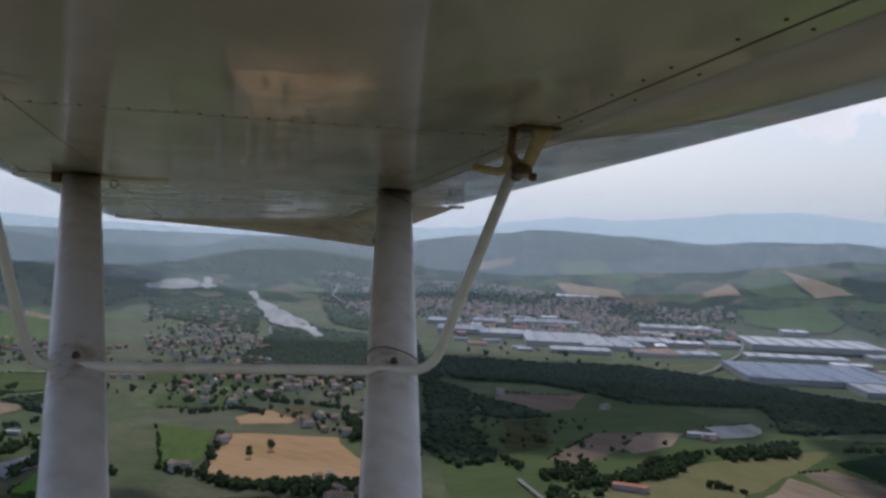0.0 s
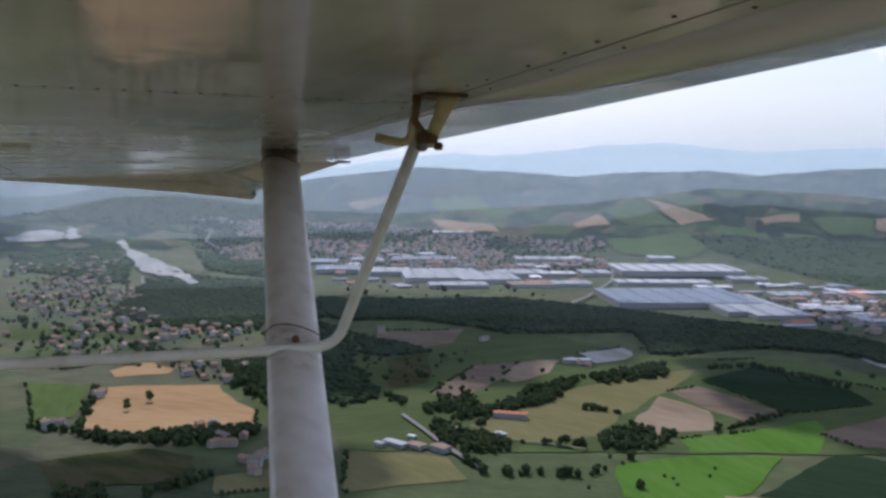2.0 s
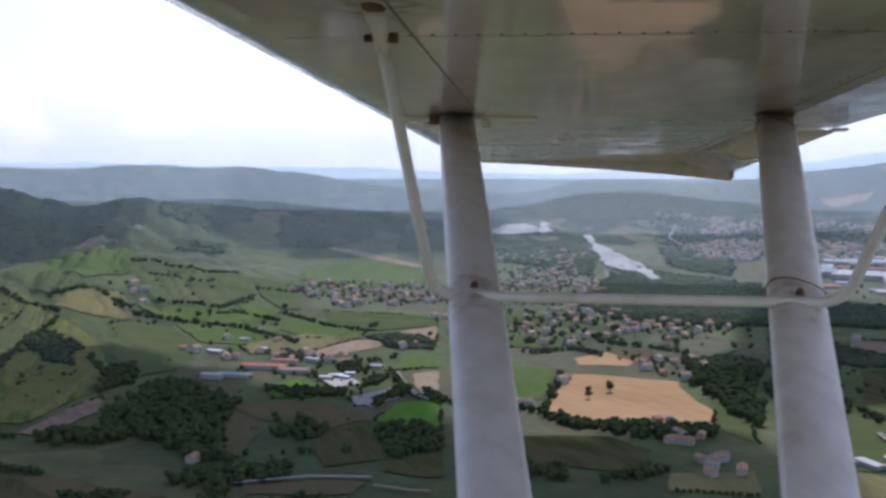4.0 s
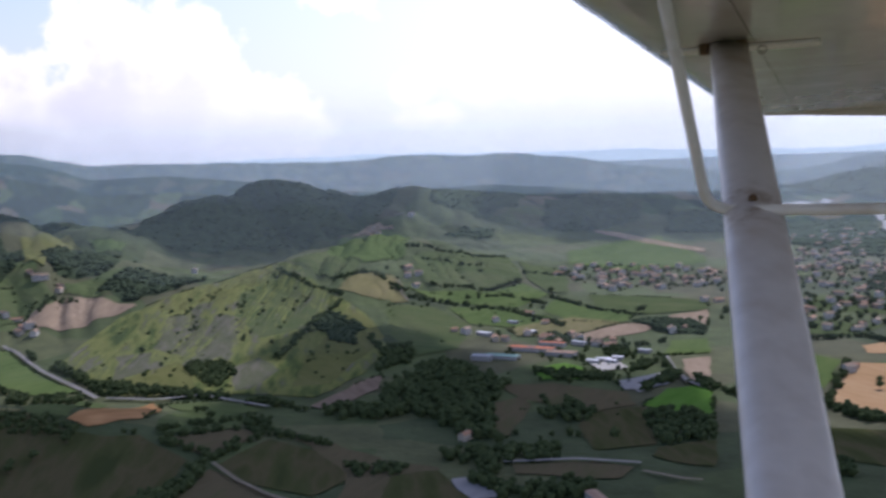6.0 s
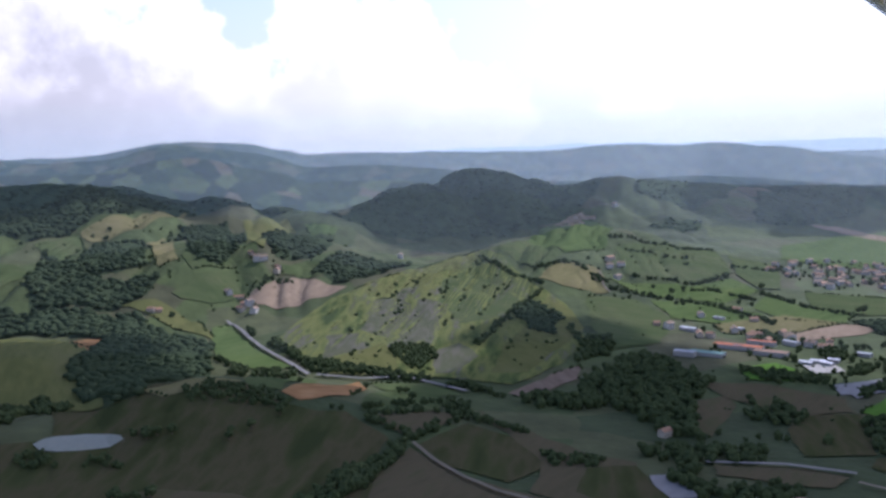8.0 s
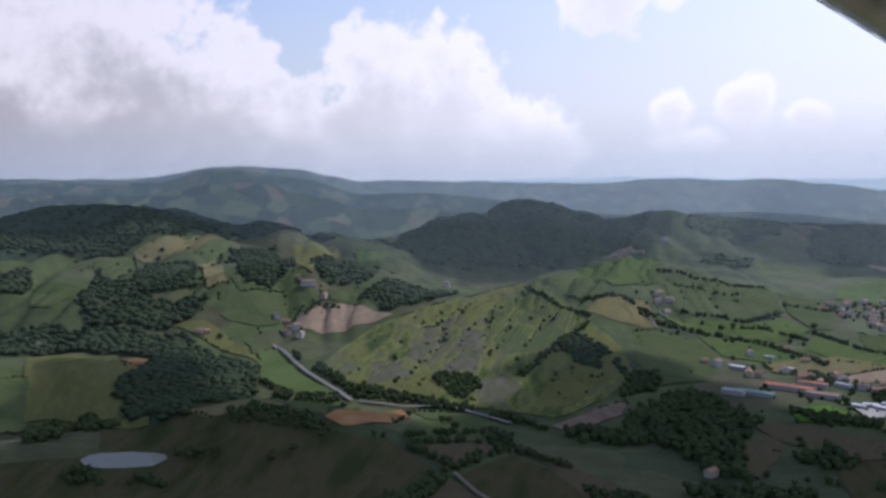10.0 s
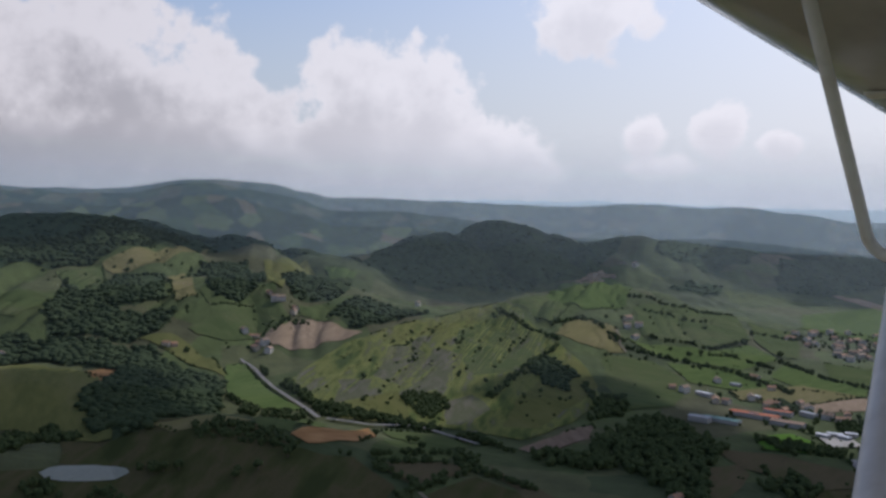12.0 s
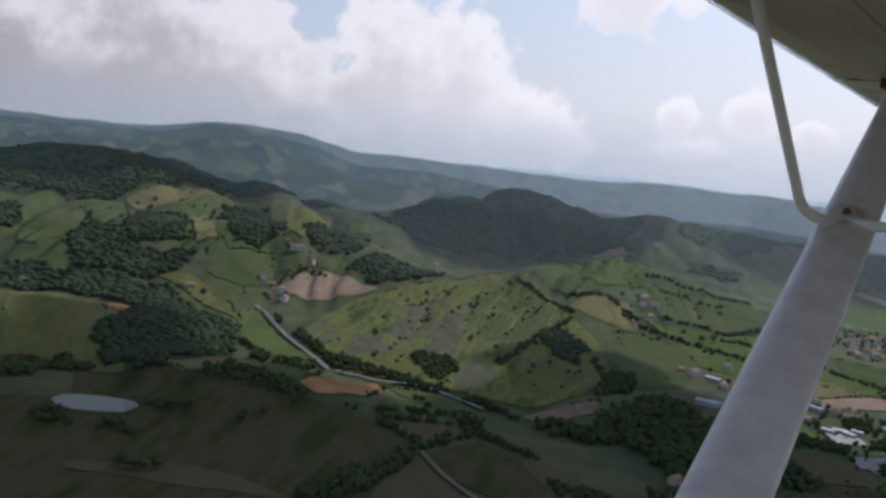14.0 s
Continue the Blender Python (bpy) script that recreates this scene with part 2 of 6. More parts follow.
GRASS = material("meadow", patchwork(150, (0.057, 0.075, 0.028), (0.070, 0.092, 0.033), (0.049, 0.066, 0.028), (0.077, 0.087, 0.038), (0.061, 0.082, 0.030), (0.074, 0.077, 0.038)), 0.95, 1.2, 0.12, 0.1)
FAR_LAND = material("far_land", patchwork(82, (0.048, 0.078, 0.036), (0.028, 0.048, 0.029), (0.036, 0.06, 0.033), (0.078, 0.105, 0.047), (0.027, 0.046, 0.03), (0.115, 0.102, 0.064), (0.026, 0.044, 0.029)), 1.0, 3.0, 0.03, 0.0)
# haze is mixed into these base colours as a bluer tint
HAZE_TINTED_LAND = material("haze_tinted_land", patchwork(64, (0.055, 0.085, 0.066), (0.044, 0.073, 0.062), (0.048, 0.078, 0.063), (0.068, 0.097, 0.070), (0.046, 0.075, 0.063), (0.090, 0.104, 0.080), (0.043, 0.071, 0.062)), 1.0, 3.0, 0.03, 0.0)
# emission and pale blue paint the haze over the farthest mountains
HAZE_GLOW_RANGE = material("haze_glow_range", noisy((0.12, 0.17, 0.21), (0.16, 0.21, 0.25), scale=0.002, fine=0.02), 1.0, gloss=0.0, glow=(0.54, 0.665, 0.72, 0.78))

# ---- ground ----
def mesh_object(name, verts, faces, mat, parent=None, smooth=False):
    me = bpy.data.meshes.new(name)
    me.from_pydata([tuple(v) for v in verts], [], faces)
    me.materials.append(mat)
    if smooth:
        me.polygons.foreach_set("use_smooth", [True] * len(me.polygons))
    me.update()
    ob = new(name, me)
    if parent:
        ob.parent = parent
    return ob


def polar_sheet(name, mat, radii, bearings, closed):
    """A sheet of ground on a polar grid round the eye."""
    az, r = np.meshgrid(np.radians(bearings), radii)
    x, y = -r * np.sin(az), r * np.cos(az)
    z = height(x, y)
    n, m = len(radii), len(bearings)
    verts = np.stack([x, y, z], -1).reshape(-1, 3)
    i, j = np.meshgrid(np.arange(n - 1), np.arange(m if closed else m - 1), indexing="ij")
    k = (j + 1) % m
    quads = np.stack([i * m + j, i * m + k, (i + 1) * m + k, (i + 1) * m + j], -1).reshape(-1, 4)
    me = bpy.data.meshes.new(name)
    me.vertices.add(len(verts))
    me.vertices.foreach_set("co", verts.ravel())
    me.loops.add(quads.size)
    me.loops.foreach_set("vertex_index", quads.ravel()[::1].astype(np.int32))
    me.polygons.add(len(quads))
    me.polygons.foreach_set("loop_start", np.arange(0, quads.size, 4, dtype=np.int32))
    me.polygons.foreach_set("use_smooth", np.ones(len(quads), bool))
    me.update(calc_edges=True)
    me.flip_normals()
    me.materials.append(mat)
    return new(name, me)


BEARINGS = np.concatenate([np.arange(-42, 108, 0.2), np.arange(108, 318, 3.0)])
RINGS = np.concatenate([np.geomspace(30, 500, 110)[:-1], np.geomspace(500, 2900, 300)])
tagged(polar_sheet("ground", GRASS, RINGS, BEARINGS, True), "green rolling farmland of a broad river valley", "ground", kind="structure")
tagged(polar_sheet("backdrop", FAR_LAND, np.geomspace(2900, 3500, 45), BEARINGS, True), "hazy green hills beyond the valley", "hills", kind="structure")
tagged(polar_sheet("backdrop", HAZE_TINTED_LAND, np.geomspace(3500, 4870, 75), BEARINGS, True), "hills far beyond the valley, haze painted in as pale blue-green", "hills", kind="structure")


def haze_glow_range():
    """The pale farthest mountains, aglow to imitate haze, a low ring at the edge of sight."""
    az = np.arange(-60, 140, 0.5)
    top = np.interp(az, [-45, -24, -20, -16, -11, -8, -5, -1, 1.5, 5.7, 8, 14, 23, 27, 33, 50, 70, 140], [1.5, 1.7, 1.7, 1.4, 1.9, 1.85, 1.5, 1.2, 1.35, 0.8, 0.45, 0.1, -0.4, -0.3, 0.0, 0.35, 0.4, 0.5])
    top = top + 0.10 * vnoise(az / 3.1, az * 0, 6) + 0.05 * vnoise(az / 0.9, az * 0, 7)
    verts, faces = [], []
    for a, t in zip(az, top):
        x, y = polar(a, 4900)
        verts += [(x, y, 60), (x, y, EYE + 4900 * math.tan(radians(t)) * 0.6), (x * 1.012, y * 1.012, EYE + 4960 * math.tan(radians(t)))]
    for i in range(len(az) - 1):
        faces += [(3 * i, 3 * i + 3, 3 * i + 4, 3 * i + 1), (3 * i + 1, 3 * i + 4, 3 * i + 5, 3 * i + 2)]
    return mesh_object("backdrop", verts, faces, HAZE_GLOW_RANGE, smooth=True)


tagged(haze_glow_range(), "mountain range on the horizon, haze painted as pale blue glow", "mountains", kind="structure")

# ---- added see-through sheets imitate haze, one behind another, thinning above the eye's height ----
def haze_sheet(radius, cover):
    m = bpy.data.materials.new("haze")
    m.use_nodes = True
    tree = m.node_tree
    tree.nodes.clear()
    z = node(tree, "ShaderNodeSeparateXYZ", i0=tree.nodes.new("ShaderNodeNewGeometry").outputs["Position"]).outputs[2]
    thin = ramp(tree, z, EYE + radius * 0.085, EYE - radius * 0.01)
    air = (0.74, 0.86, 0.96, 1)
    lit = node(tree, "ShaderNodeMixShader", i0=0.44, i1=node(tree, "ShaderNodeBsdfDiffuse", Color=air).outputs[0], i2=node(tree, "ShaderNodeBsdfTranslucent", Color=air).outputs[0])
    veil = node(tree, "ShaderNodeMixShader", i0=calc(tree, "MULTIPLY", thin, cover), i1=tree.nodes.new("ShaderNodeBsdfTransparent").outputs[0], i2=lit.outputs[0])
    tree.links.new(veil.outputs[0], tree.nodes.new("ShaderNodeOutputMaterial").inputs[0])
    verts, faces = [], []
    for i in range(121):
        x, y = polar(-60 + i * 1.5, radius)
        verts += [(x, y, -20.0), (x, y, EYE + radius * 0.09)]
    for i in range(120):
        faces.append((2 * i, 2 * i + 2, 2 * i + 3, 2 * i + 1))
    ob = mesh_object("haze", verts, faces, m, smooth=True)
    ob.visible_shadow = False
    return tagged(ob, "added see-through sheet imitating pale summer haze over the valley", "haze", kind="structure")


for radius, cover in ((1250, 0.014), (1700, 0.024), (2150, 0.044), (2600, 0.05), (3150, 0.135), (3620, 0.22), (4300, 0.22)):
    haze_sheet(radius, cover)

# ---- the aircraft's wing with its struts ----
def part(name, bm, mat, parent, label=""):
    me = bpy.data.meshes.new(name)
    bm.to_mesh(me)
    bm.free()
    me.materials.append(mat)
    ob = new(name, me)
    ob.parent = parent
    return tagged(ob, label)


SKIN = material("painted_aluminium", noisy((0.42, 0.395, 0.365), (0.52, 0.495, 0.46), (0.57, 0.545, 0.51), (0.60, 0.575, 0.54), (0.63, 0.605, 0.57), scale=1.6, fine=9.0, stretch=(1, 0.35, 1), turn=21.5), 0.11, 0.003, 2.2, 0.38)


def smudged(m, lo, hi, scale):
    """Uneven gloss: wiped, greasy and dull patches."""
    tree = m.node_tree
    place = tree.nodes.new("ShaderNodeNewGeometry").outputs["Position"]
    n = node(tree, "ShaderNodeTexNoise", Vector=place, Scale=scale, Detail=4.0, Roughness=0.6).outputs[0]
    spread = node(tree, "ShaderNodeMapRange", i0=n, i1=0.35, i2=0.65, i3=lo, i4=hi)
    tree.links.new(spread.outputs[0], tree.nodes["Principled BSDF"].inputs["Roughness"])


def stained(m, reach, *spots):
    """Rusty water stains round fittings, at spots given in the wing's own metres."""
    tree = m.node_tree
    p = tree.nodes["Principled BSDF"]
    place = tree.nodes.new("ShaderNodeTexCoord").outputs["Object"]
    blot = node(tree, "ShaderNodeTexNoise", Vector=place, Scale=26.0, Detail=5.0, Roughness=0.65).outputs[0]
    near = None
    for spot in spots:
        d = node(tree, "ShaderNodeVectorMath", i0=place, i1=spot)
        d.operation = "DISTANCE"
        near = d.outputs["Value"] if near is None else calc(tree, "MINIMUM", near, d.outputs["Value"])
    k = calc(tree, "MULTIPLY", ramp(tree, near, reach, reach * 0.15), ramp(tree, blot, 0.40, 0.66))
    base = p.inputs["Base Color"].links[0].from_socket
    tree.links.new(blend(tree, calc(tree, "MULTIPLY", k, 0.75), base, (0.20, 0.13, 0.07, 1)), p.inputs["Base Color"])


smudged(SKIN, 0.035, 0.16, 4.0)
TUBE_PAINT = material("cream_tube_paint", noisy((0.60, 0.55, 0.47), (0.72, 0.69, 0.62), (0.76, 0.74, 0.68), scale=4.0, fine=30.0), 0.4, gloss=0.5)
PLATE = material("white_plate", noisy((0.78, 0.77, 0.75), (0.86, 0.85, 0.83), scale=3.0, fine=20.0), 0.45)
WHITE = material("white_paint", noisy((0.47, 0.41, 0.35), (0.54, 0.50, 0.46), (0.58, 0.55, 0.52), (0.63, 0.60, 0.57), (0.60, 0.575, 0.545), scale=2.5, fine=18.0, stretch=(1, 1, 0.25)), 0.42, gloss=0.5)
stained(SKIN, 0.12, (0.03, 2.25, 0.0), (0.9, 2.23, 0.0), (0.88, 0.9, 0.0), (0.05, 0.80, 0.0), (0.9, 2.45, 0.0))
stained(WHITE, 0.13, (0.146, 1.29, -0.44), (0.736, 1.29, -0.44), (0.0, 2.29, 0.0), (0.9, 2.27, 0.0))
# chord aft along x, span outboard along y, the wing's underside at z = 0
WING_POSE = pose(-0.5091, 0.3002, 260.2029, -2.351, 0.369, 22.696)
wing = new("aircraft_wing")
wing.matrix_world = WING_POSE
tagged(wing, "off-white high wing of a light aircraft with two struts", "wing")


def loft(rings, closed=True, caps=True):
    bm = bmesh.new()
    rows = [[bm.verts.new(p) for p in ring] for ring in rings]
    for a, b in zip(rows, rows[1:]):
        n = len(a)
        for i in range(n if closed else n - 1):
            bm.faces.new((a[i], a[(i + 1) % n], b[(i + 1) % n], b[i]))
    if caps and closed:
        bm.faces.new(rows[0][::-1])
        bm.faces.new(rows[-1])
    for f in bm.faces:
        f.smooth = True
    bmesh.ops.recalc_face_normals(bm, faces=bm.faces)
    return bm


SECTION = [(-0.274, 0.05), (-0.268, 0.03), (-0.25, 0.014), (-0.2, 0.004), (-0.14, 0.0), (0.6, 0.0), (0.945, 0.0), (0.945, 0.052), (0.5, 0.13), (0.1, 0.165), (-0.1, 0.15), (-0.22, 0.10), (-0.265, 0.07)]
part("skin", loft([[(c, s, z) for c, z in SECTION] for s in (-1.0, 0.0, 1.0, 2.0, 3.0, 4.0, 5.06)] + [[(-0.1 + (c + 0.1) * 0.93, 5.15, 0.02 + z * 0.7) for c, z in SECTION]]), SKIN, wing)


def block(x0, x1, y0, y1, z0, z1, bevel=0.0008):
    bm = bmesh.new()
    bmesh.ops.create_cube(bm, size=1.0, matrix=Matrix.LocRotScale(((x0 + x1) / 2, (y0 + y1) / 2, (z0 + z1) / 2), None, (x1 - x0, y1 - y0, z1 - z0)))
    if bevel:
        bmesh.ops.bevel(bm, geom=bm.edges[:], offset=bevel, segments=1, affect="EDGES")
    return bm


SEALANT = material("dark_seam", noisy((0.05, 0.045, 0.035), (0.10, 0.085, 0.06), scale=6.0, fine=40.0), 0.8)
RUST = material("rusty_steel", noisy((0.05, 0.03, 0.018), (0.12, 0.07, 0.035), (0.20, 0.12, 0.05), scale=20.0, fine=90.0), 0.75)
CREAM = material("yellowed_paint", noisy((0.38, 0.28, 0.12), (0.55, 0.45, 0.26), scale=12.0, fine=60.0), 0.5)
STEEL = material("dull_steel", noisy((0.20, 0.19, 0.18), (0.30, 0.29, 0.27), scale=30.0, fine=120.0), 0.45, metal=0.7)

# underside sheets, a hair apart, over dark seams
GAP = 0.0026
for c0, c1 in ((-0.145, 0.07), (0.07, 0.9), (0.9, 0.943)):
    for s0, s1 in ((-0.99, 0.01), (0.01, 1.02), (1.02, 2.95), (2.95, 5.04)):
        part("panel", block(c0 + (0.0016 if c0 == 0.07 else GAP), c1 - (0.0016 if c1 == 0.07 else GAP), s0 + (0.0042 if s0 == 1.02 else GAP), s1 - GAP, -0.0022, -0.0004), SKIN, wing)
for c in (0.07, 0.9):
    part("seam", block(c - 0.006, c + 0.006, -0.98, 5.03, -0.0012, -0.0003, 0), SEALANT, wing)
for s in (0.01, 1.02, 2.95):
    part("seam", block(-0.14, 0.94, s - 0.005, s + 0.005, -0.0013, -0.0002, 0), SEALANT, wing)


def flap(s0, s1, *droops):
    rings = []
    for s, droop in zip((s0, s1), droops):
        ring = [(0.95, 0.0), (1.02, -0.002), (1.215, 0.0), (1.217, 0.006), (1.05, 0.03), (0.96, 0.048), (0.945, 0.03)]
        rings.append([(c, s, z - droop * (c - 0.95)) for c, z in ring])
    return loft(rings)


part("flap", flap(-0.99, 2.80, -0.02, -0.02), SKIN, wing)
part("aileron", flap(2.84, 5.03, 0.03, 0.30), SKIN, wing, "slightly drooped aileron")
# the drooped plastic tip: its lower edge hangs lowest at the trailing corner
TIP = [(-0.2, 0.0, 0.05), (0.1, -0.012, 0.11), (0.5, -0.035, 0.10), (0.9, -0.064, 0.06), (1.15, -0.088, 0.02), (1.285, -0.102, -0.085)]
part("tip_fairing", loft([[(c, 5.02, min(0.0, low * 0.25)) for c, low, up in TIP] + [(c, 5.02, up) for c, low, up in TIP[::-1]], [(c, 5.12, low) for c, low, up in TIP] + [(c, 5.14, up) for c, low, up in TIP[::-1]], [(c, 5.16, low) for c, low, up in TIP] + [(c, 5.17, max(low + 0.006, up * 0.8)) for c, low, up in TIP[::-1]]]), WHITE, wing, "off-white drooped plastic wing tip")
part("hinge", block(1.2, 1.25, 2.795, 2.845, -0.004, 0.004), STEEL, wing, "bright metal hinge in the flap gap")

RIVET = bmesh.new()
bmesh.ops.create_uvsphere(RIVET, u_segments=8, v_segments=4, radius=0.0028)
for v in RIVET.verts:
    v.co.z *= 0.45
rivet_mesh = bpy.data.meshes.new("rivet")
RIVET.to_mesh(rivet_mesh)
RIVET.free()
rivet_mesh.materials.append(RUST)


def rivet(c, s):
    ob = new("rivet", rivet_mesh)
    ob.parent = wing
    ob.location = (c, s, -0.003)


for i in range(27):
    s = -0.2 + i * 0.1 + 0.02 * math.sin(i * 2.3)
    rivet(0.878 + 0.002 * math.sin(i * 5), s)
    if i % 2 == 0:
        rivet(0.921, s + 0.02)
for i in range(24):
    rivet(0.03 + i * 0.036, 1.004 + 0.002 * math.sin(i * 3))
    rivet(0.03 + i * 0.036, -0.006)


def tube(path, radius, sides=12, flat=1.0):
    """A bent round tube along a path of points; flat squeezes it across."""
    rings = []
    pts = [Vector(p) for p in path]
    for i, p in enumerate(pts):
        ahead = (pts[min(i + 1, len(pts) - 1)] - pts[max(i - 1, 0)]).normalized()
        side = ahead.cross(Vector((0.31, 0.9, 0.2))).normalized()
        up = side.cross(ahead)
        r = radius[i] if isinstance(radius, (list, tuple)) else radius
        rings.append([p + side * r * math.cos(a) + up * r * flat * math.sin(a) for a in (2 * math.pi * k / sides for k in range(sides))])
    return loft(rings)


def strut_axes(top, joint):
    """A strut's own directions: down along it, across it along the chord, and through it."""
    axis = (Vector(joint) - Vector(top)).normalized()
    chord = (Vector((1, 0, 0)) - axis * axis.x).normalized()
    return axis, chord, axis.cross(chord)


def strut(top, joint, width):
    """A streamlined strut from inside the wing down past the joint to the fuselage, blunt edge forward."""
    top, joint = Vector(top), Vector(joint)
    axis, chord, thick = strut_axes(top, joint)
    reach = (joint - top).length
    rings = []
    for along, w in ((-0.02, width), (0.3 * reach, width), (reach, width), (2.0 * reach, width), (2.75 * reach, width * 0.99)):
        c = top + axis * along
        rings.append([c + chord * (w / 2 * math.cos(a)) + thick * (0.023 * math.sin(a) * (1 - 0.4 * math.cos(a))) for a in (2 * math.pi * j / 28 for j in range(28))])
    return loft(rings)


FRONT_TOP, REAR_TOP = (0.0, 2.301, 0.0), (0.9, 2.285, 0.0)
FRONT_JOINT, REAR_JOINT = (0.146, 1.307, -0.440), (0.736, 1.305, -0.441)
for top, joint in ((FRONT_TOP, FRONT_JOINT), (REAR_TOP, REAR_JOINT)):
    pole = part("strut", strut(top, joint, 0.102), WHITE, wing, "streamlined white wing strut")
    axis, chord, thick = strut_axes(top, joint)
    t, j = Vector(top), Vector(joint)
    part("strut_cuff", loft([[(t.x + (0.053 + g) * math.cos(a), t.y - 0.005 + (0.052 + g) * math.sin(a), z) for a in (2 * math.pi * k / 24 for k in range(24))] for z, g in ((-0.0025, 0.003), (-0.005, 0.002), (-0.009, -0.003))]), RUST, pole, "rust-stained cuff where the strut meets the wing")
    for along in (() if top is FRONT_TOP else (-0.048, -0.97)):
        loop = [j + axis * along + chord * (0.0535 * math.cos(a)) + thick * (0.0265 * math.sin(a) * (1 - 0.4 * math.cos(a))) for a in (2 * math.pi * k / 28 for k in range(29))]
        part("clamp_wire", tube(loop, 0.0012, 6), RUST, pole)
    side = thick if thick.y < 0 else -thick
    part("bolt", tube([j + side * 0.030 + axis * 0.014, j + side * 0.038 + axis * 0.014], [0.0085, 0.006], 10), RUST, pole)


def rounded(points, radius, steps=6):
    """The path with its corners rounded."""
    pts = [Vector(p) for p in points]
    out = [pts[0]]
    for a, b, c in zip(pts, pts[1:], pts[2:]):
        p, q = b + (a - b).normalized() * radius, b + (c - b).normalized() * radius
        out += [p.lerp(b, k / steps).lerp(b.lerp(q, k / steps), k / steps) for k in range(steps + 1)]
    return out + [pts[-1]]


JURY = rounded([(0.047, 0.866, -0.034), (0.072, 1.282, -0.437), (0.808, 1.272, -0.435), (0.863, 0.938, -0.052)], 0.055, 8)
part("jury_strut", tube(JURY, 0.0098, 14), TUBE_PAINT, wing, "bent white tube joining both struts to the wing")

# rear fitting: rusty foot, yellowed horn, clamp and a short elbow of tube
rear_foot = part("foot", block(0.845, 0.915, 0.925, 0.985, -0.007, -0.0025, 0.002), RUST, wing)
part("horn", loft([[(0.893 - 0.02 * k + w * math.cos(a), 0.945 + 0.055 * k + w * 0.8 * math.sin(a), -0.004 - 0.075 * k) for a in (2 * math.pi * j / 12 for j in range(12))] for k, w in ((0, 0.02), (0.25, 0.014), (0.6, 0.0115), (1.0, 0.0125))]), CREAM, rear_foot, "yellowed horn of the rear fitting")
part("clamp", loft([[(0.872 + w * math.cos(a), 0.992 + w * math.sin(a), z) for a in (2 * math.pi * j / 12 for j in range(12))] for z, w in ((-0.058, 0.016), (-0.064, 0.018), (-0.074, 0.017))]), RUST, rear_foot)
part("bracket_arm", tube([(0.845, 0.96, -0.004), (0.846, 0.975, -0.04), (0.868, 0.99, -0.062)], [0.007, 0.006, 0.006], 8), RUST, rear_foot)
part("bolt", tube([(0.858, 0.985, -0.078), (0.866, 0.99, -0.078)], 0.009, 8), STEEL, rear_foot)
part("bolt", tube([(0.892, 1.005, -0.076), (0.9, 1.008, -0.076)], 0.007, 8), RUST, rear_foot)
part("elbow_tube", tube(rounded([(0.848, 0.985, -0.035), (0.843, 0.99, -0.075), (0.79, 1.0, -0.066)], 0.02), 0.0068, 10), CREAM, rear_foot, "yellowed elbow of a drain tube")
rear_foot.location = (0.0, -0.055, 0.0)
# front fitting
front_foot = part("foot", loft([[(0.048 + (0.012 + g) * math.cos(a), 0.80 + (0.034 + g) * math.sin(a), z) for a in (2 * math.pi * k / 20 for k in range(20))] for z, g in ((-0.0025, 0.004), (-0.006, 0.0))]), RUST, wing)
part("horn", tube([(0.047, 0.81, -0.002), (0.047, 0.845, -0.018), (0.047, 0.875, -0.045)], [0.017, 0.0125, 0.0115], 12), TUBE_PAINT, front_foot)
for x, r in ((0.030, 0.0055), (0.064, 0.0075)):
    part("bolt", tube([(x - 0.007, 0.862, -0.032), (x + 0.007, 0.862, -0.032)], r, 8), RUST, front_foot)
part("label_strip", block(-0.19, 0.235, 2.318, 2.40, -0.012, -0.0024, 0.002), PLATE, wing, "bright white reinforcing plate")
part("strap", block(-0.075, -0.05, 2.26, 2.30, -0.03, -0.0024, 0.002), RUST, wing)
ring = [(0.088 + 0.011 * math.sin(a), 2.30, -0.024 + 0.011 * math.cos(a)) for a in (2 * math.pi * k / 20 for k in range(21))]
part("tie_down_ring", tube(ring, 0.002, 8), STEEL, wing)

# ---- crops, soils, roofs and leaves ----
def crop(name, *stops, turn=20.0, rows=0.12, bump=0.5):
    """A field's material: mottled, with faint drill rows."""
    return material(name, noisy(*stops, scale=0.018, fine=rows, mix=0.45, stretch=(1.0, 0.22, 1.0), turn=turn), 1.0, bump, 0.35, 0.0)


WHEAT = crop("ripe_wheat", (0.28, 0.18, 0.09), (0.33, 0.21, 0.108), (0.36, 0.24, 0.13), turn=70)
STUBBLE = crop("stubble", (0.19, 0.145, 0.1), (0.235, 0.178, 0.122), (0.27, 0.21, 0.148), turn=40)
PLOUGHED = crop("ploughed_soil", (0.12, 0.095, 0.068), (0.16, 0.122, 0.088), (0.19, 0.15, 0.11), turn=65)
ORANGE_SOIL = crop("orange_soil", (0.12, 0.08, 0.045), (0.24, 0.135, 0.06), (0.32, 0.19, 0.09), turn=10)
LEAF_GREEN = crop("young_crop", (0.068, 0.100, 0.034), (0.084, 0.118, 0.040), (0.098, 0.127, 0.047), turn=15)
PASTURE = crop("pasture", (0.060, 0.082, 0.034), (0.074, 0.096, 0.039), (0.091, 0.104, 0.049), turn=120)
HAY = crop("mown_hay", (0.126, 0.119, 0.055), (0.151, 0.139, 0.064), (0.170, 0.151, 0.077), turn=35)
DRY_GRASS = crop("dry_grass", (0.093, 0.101, 0.036), (0.113, 0.118, 0.043), (0.129, 0.128, 0.053), turn=80)
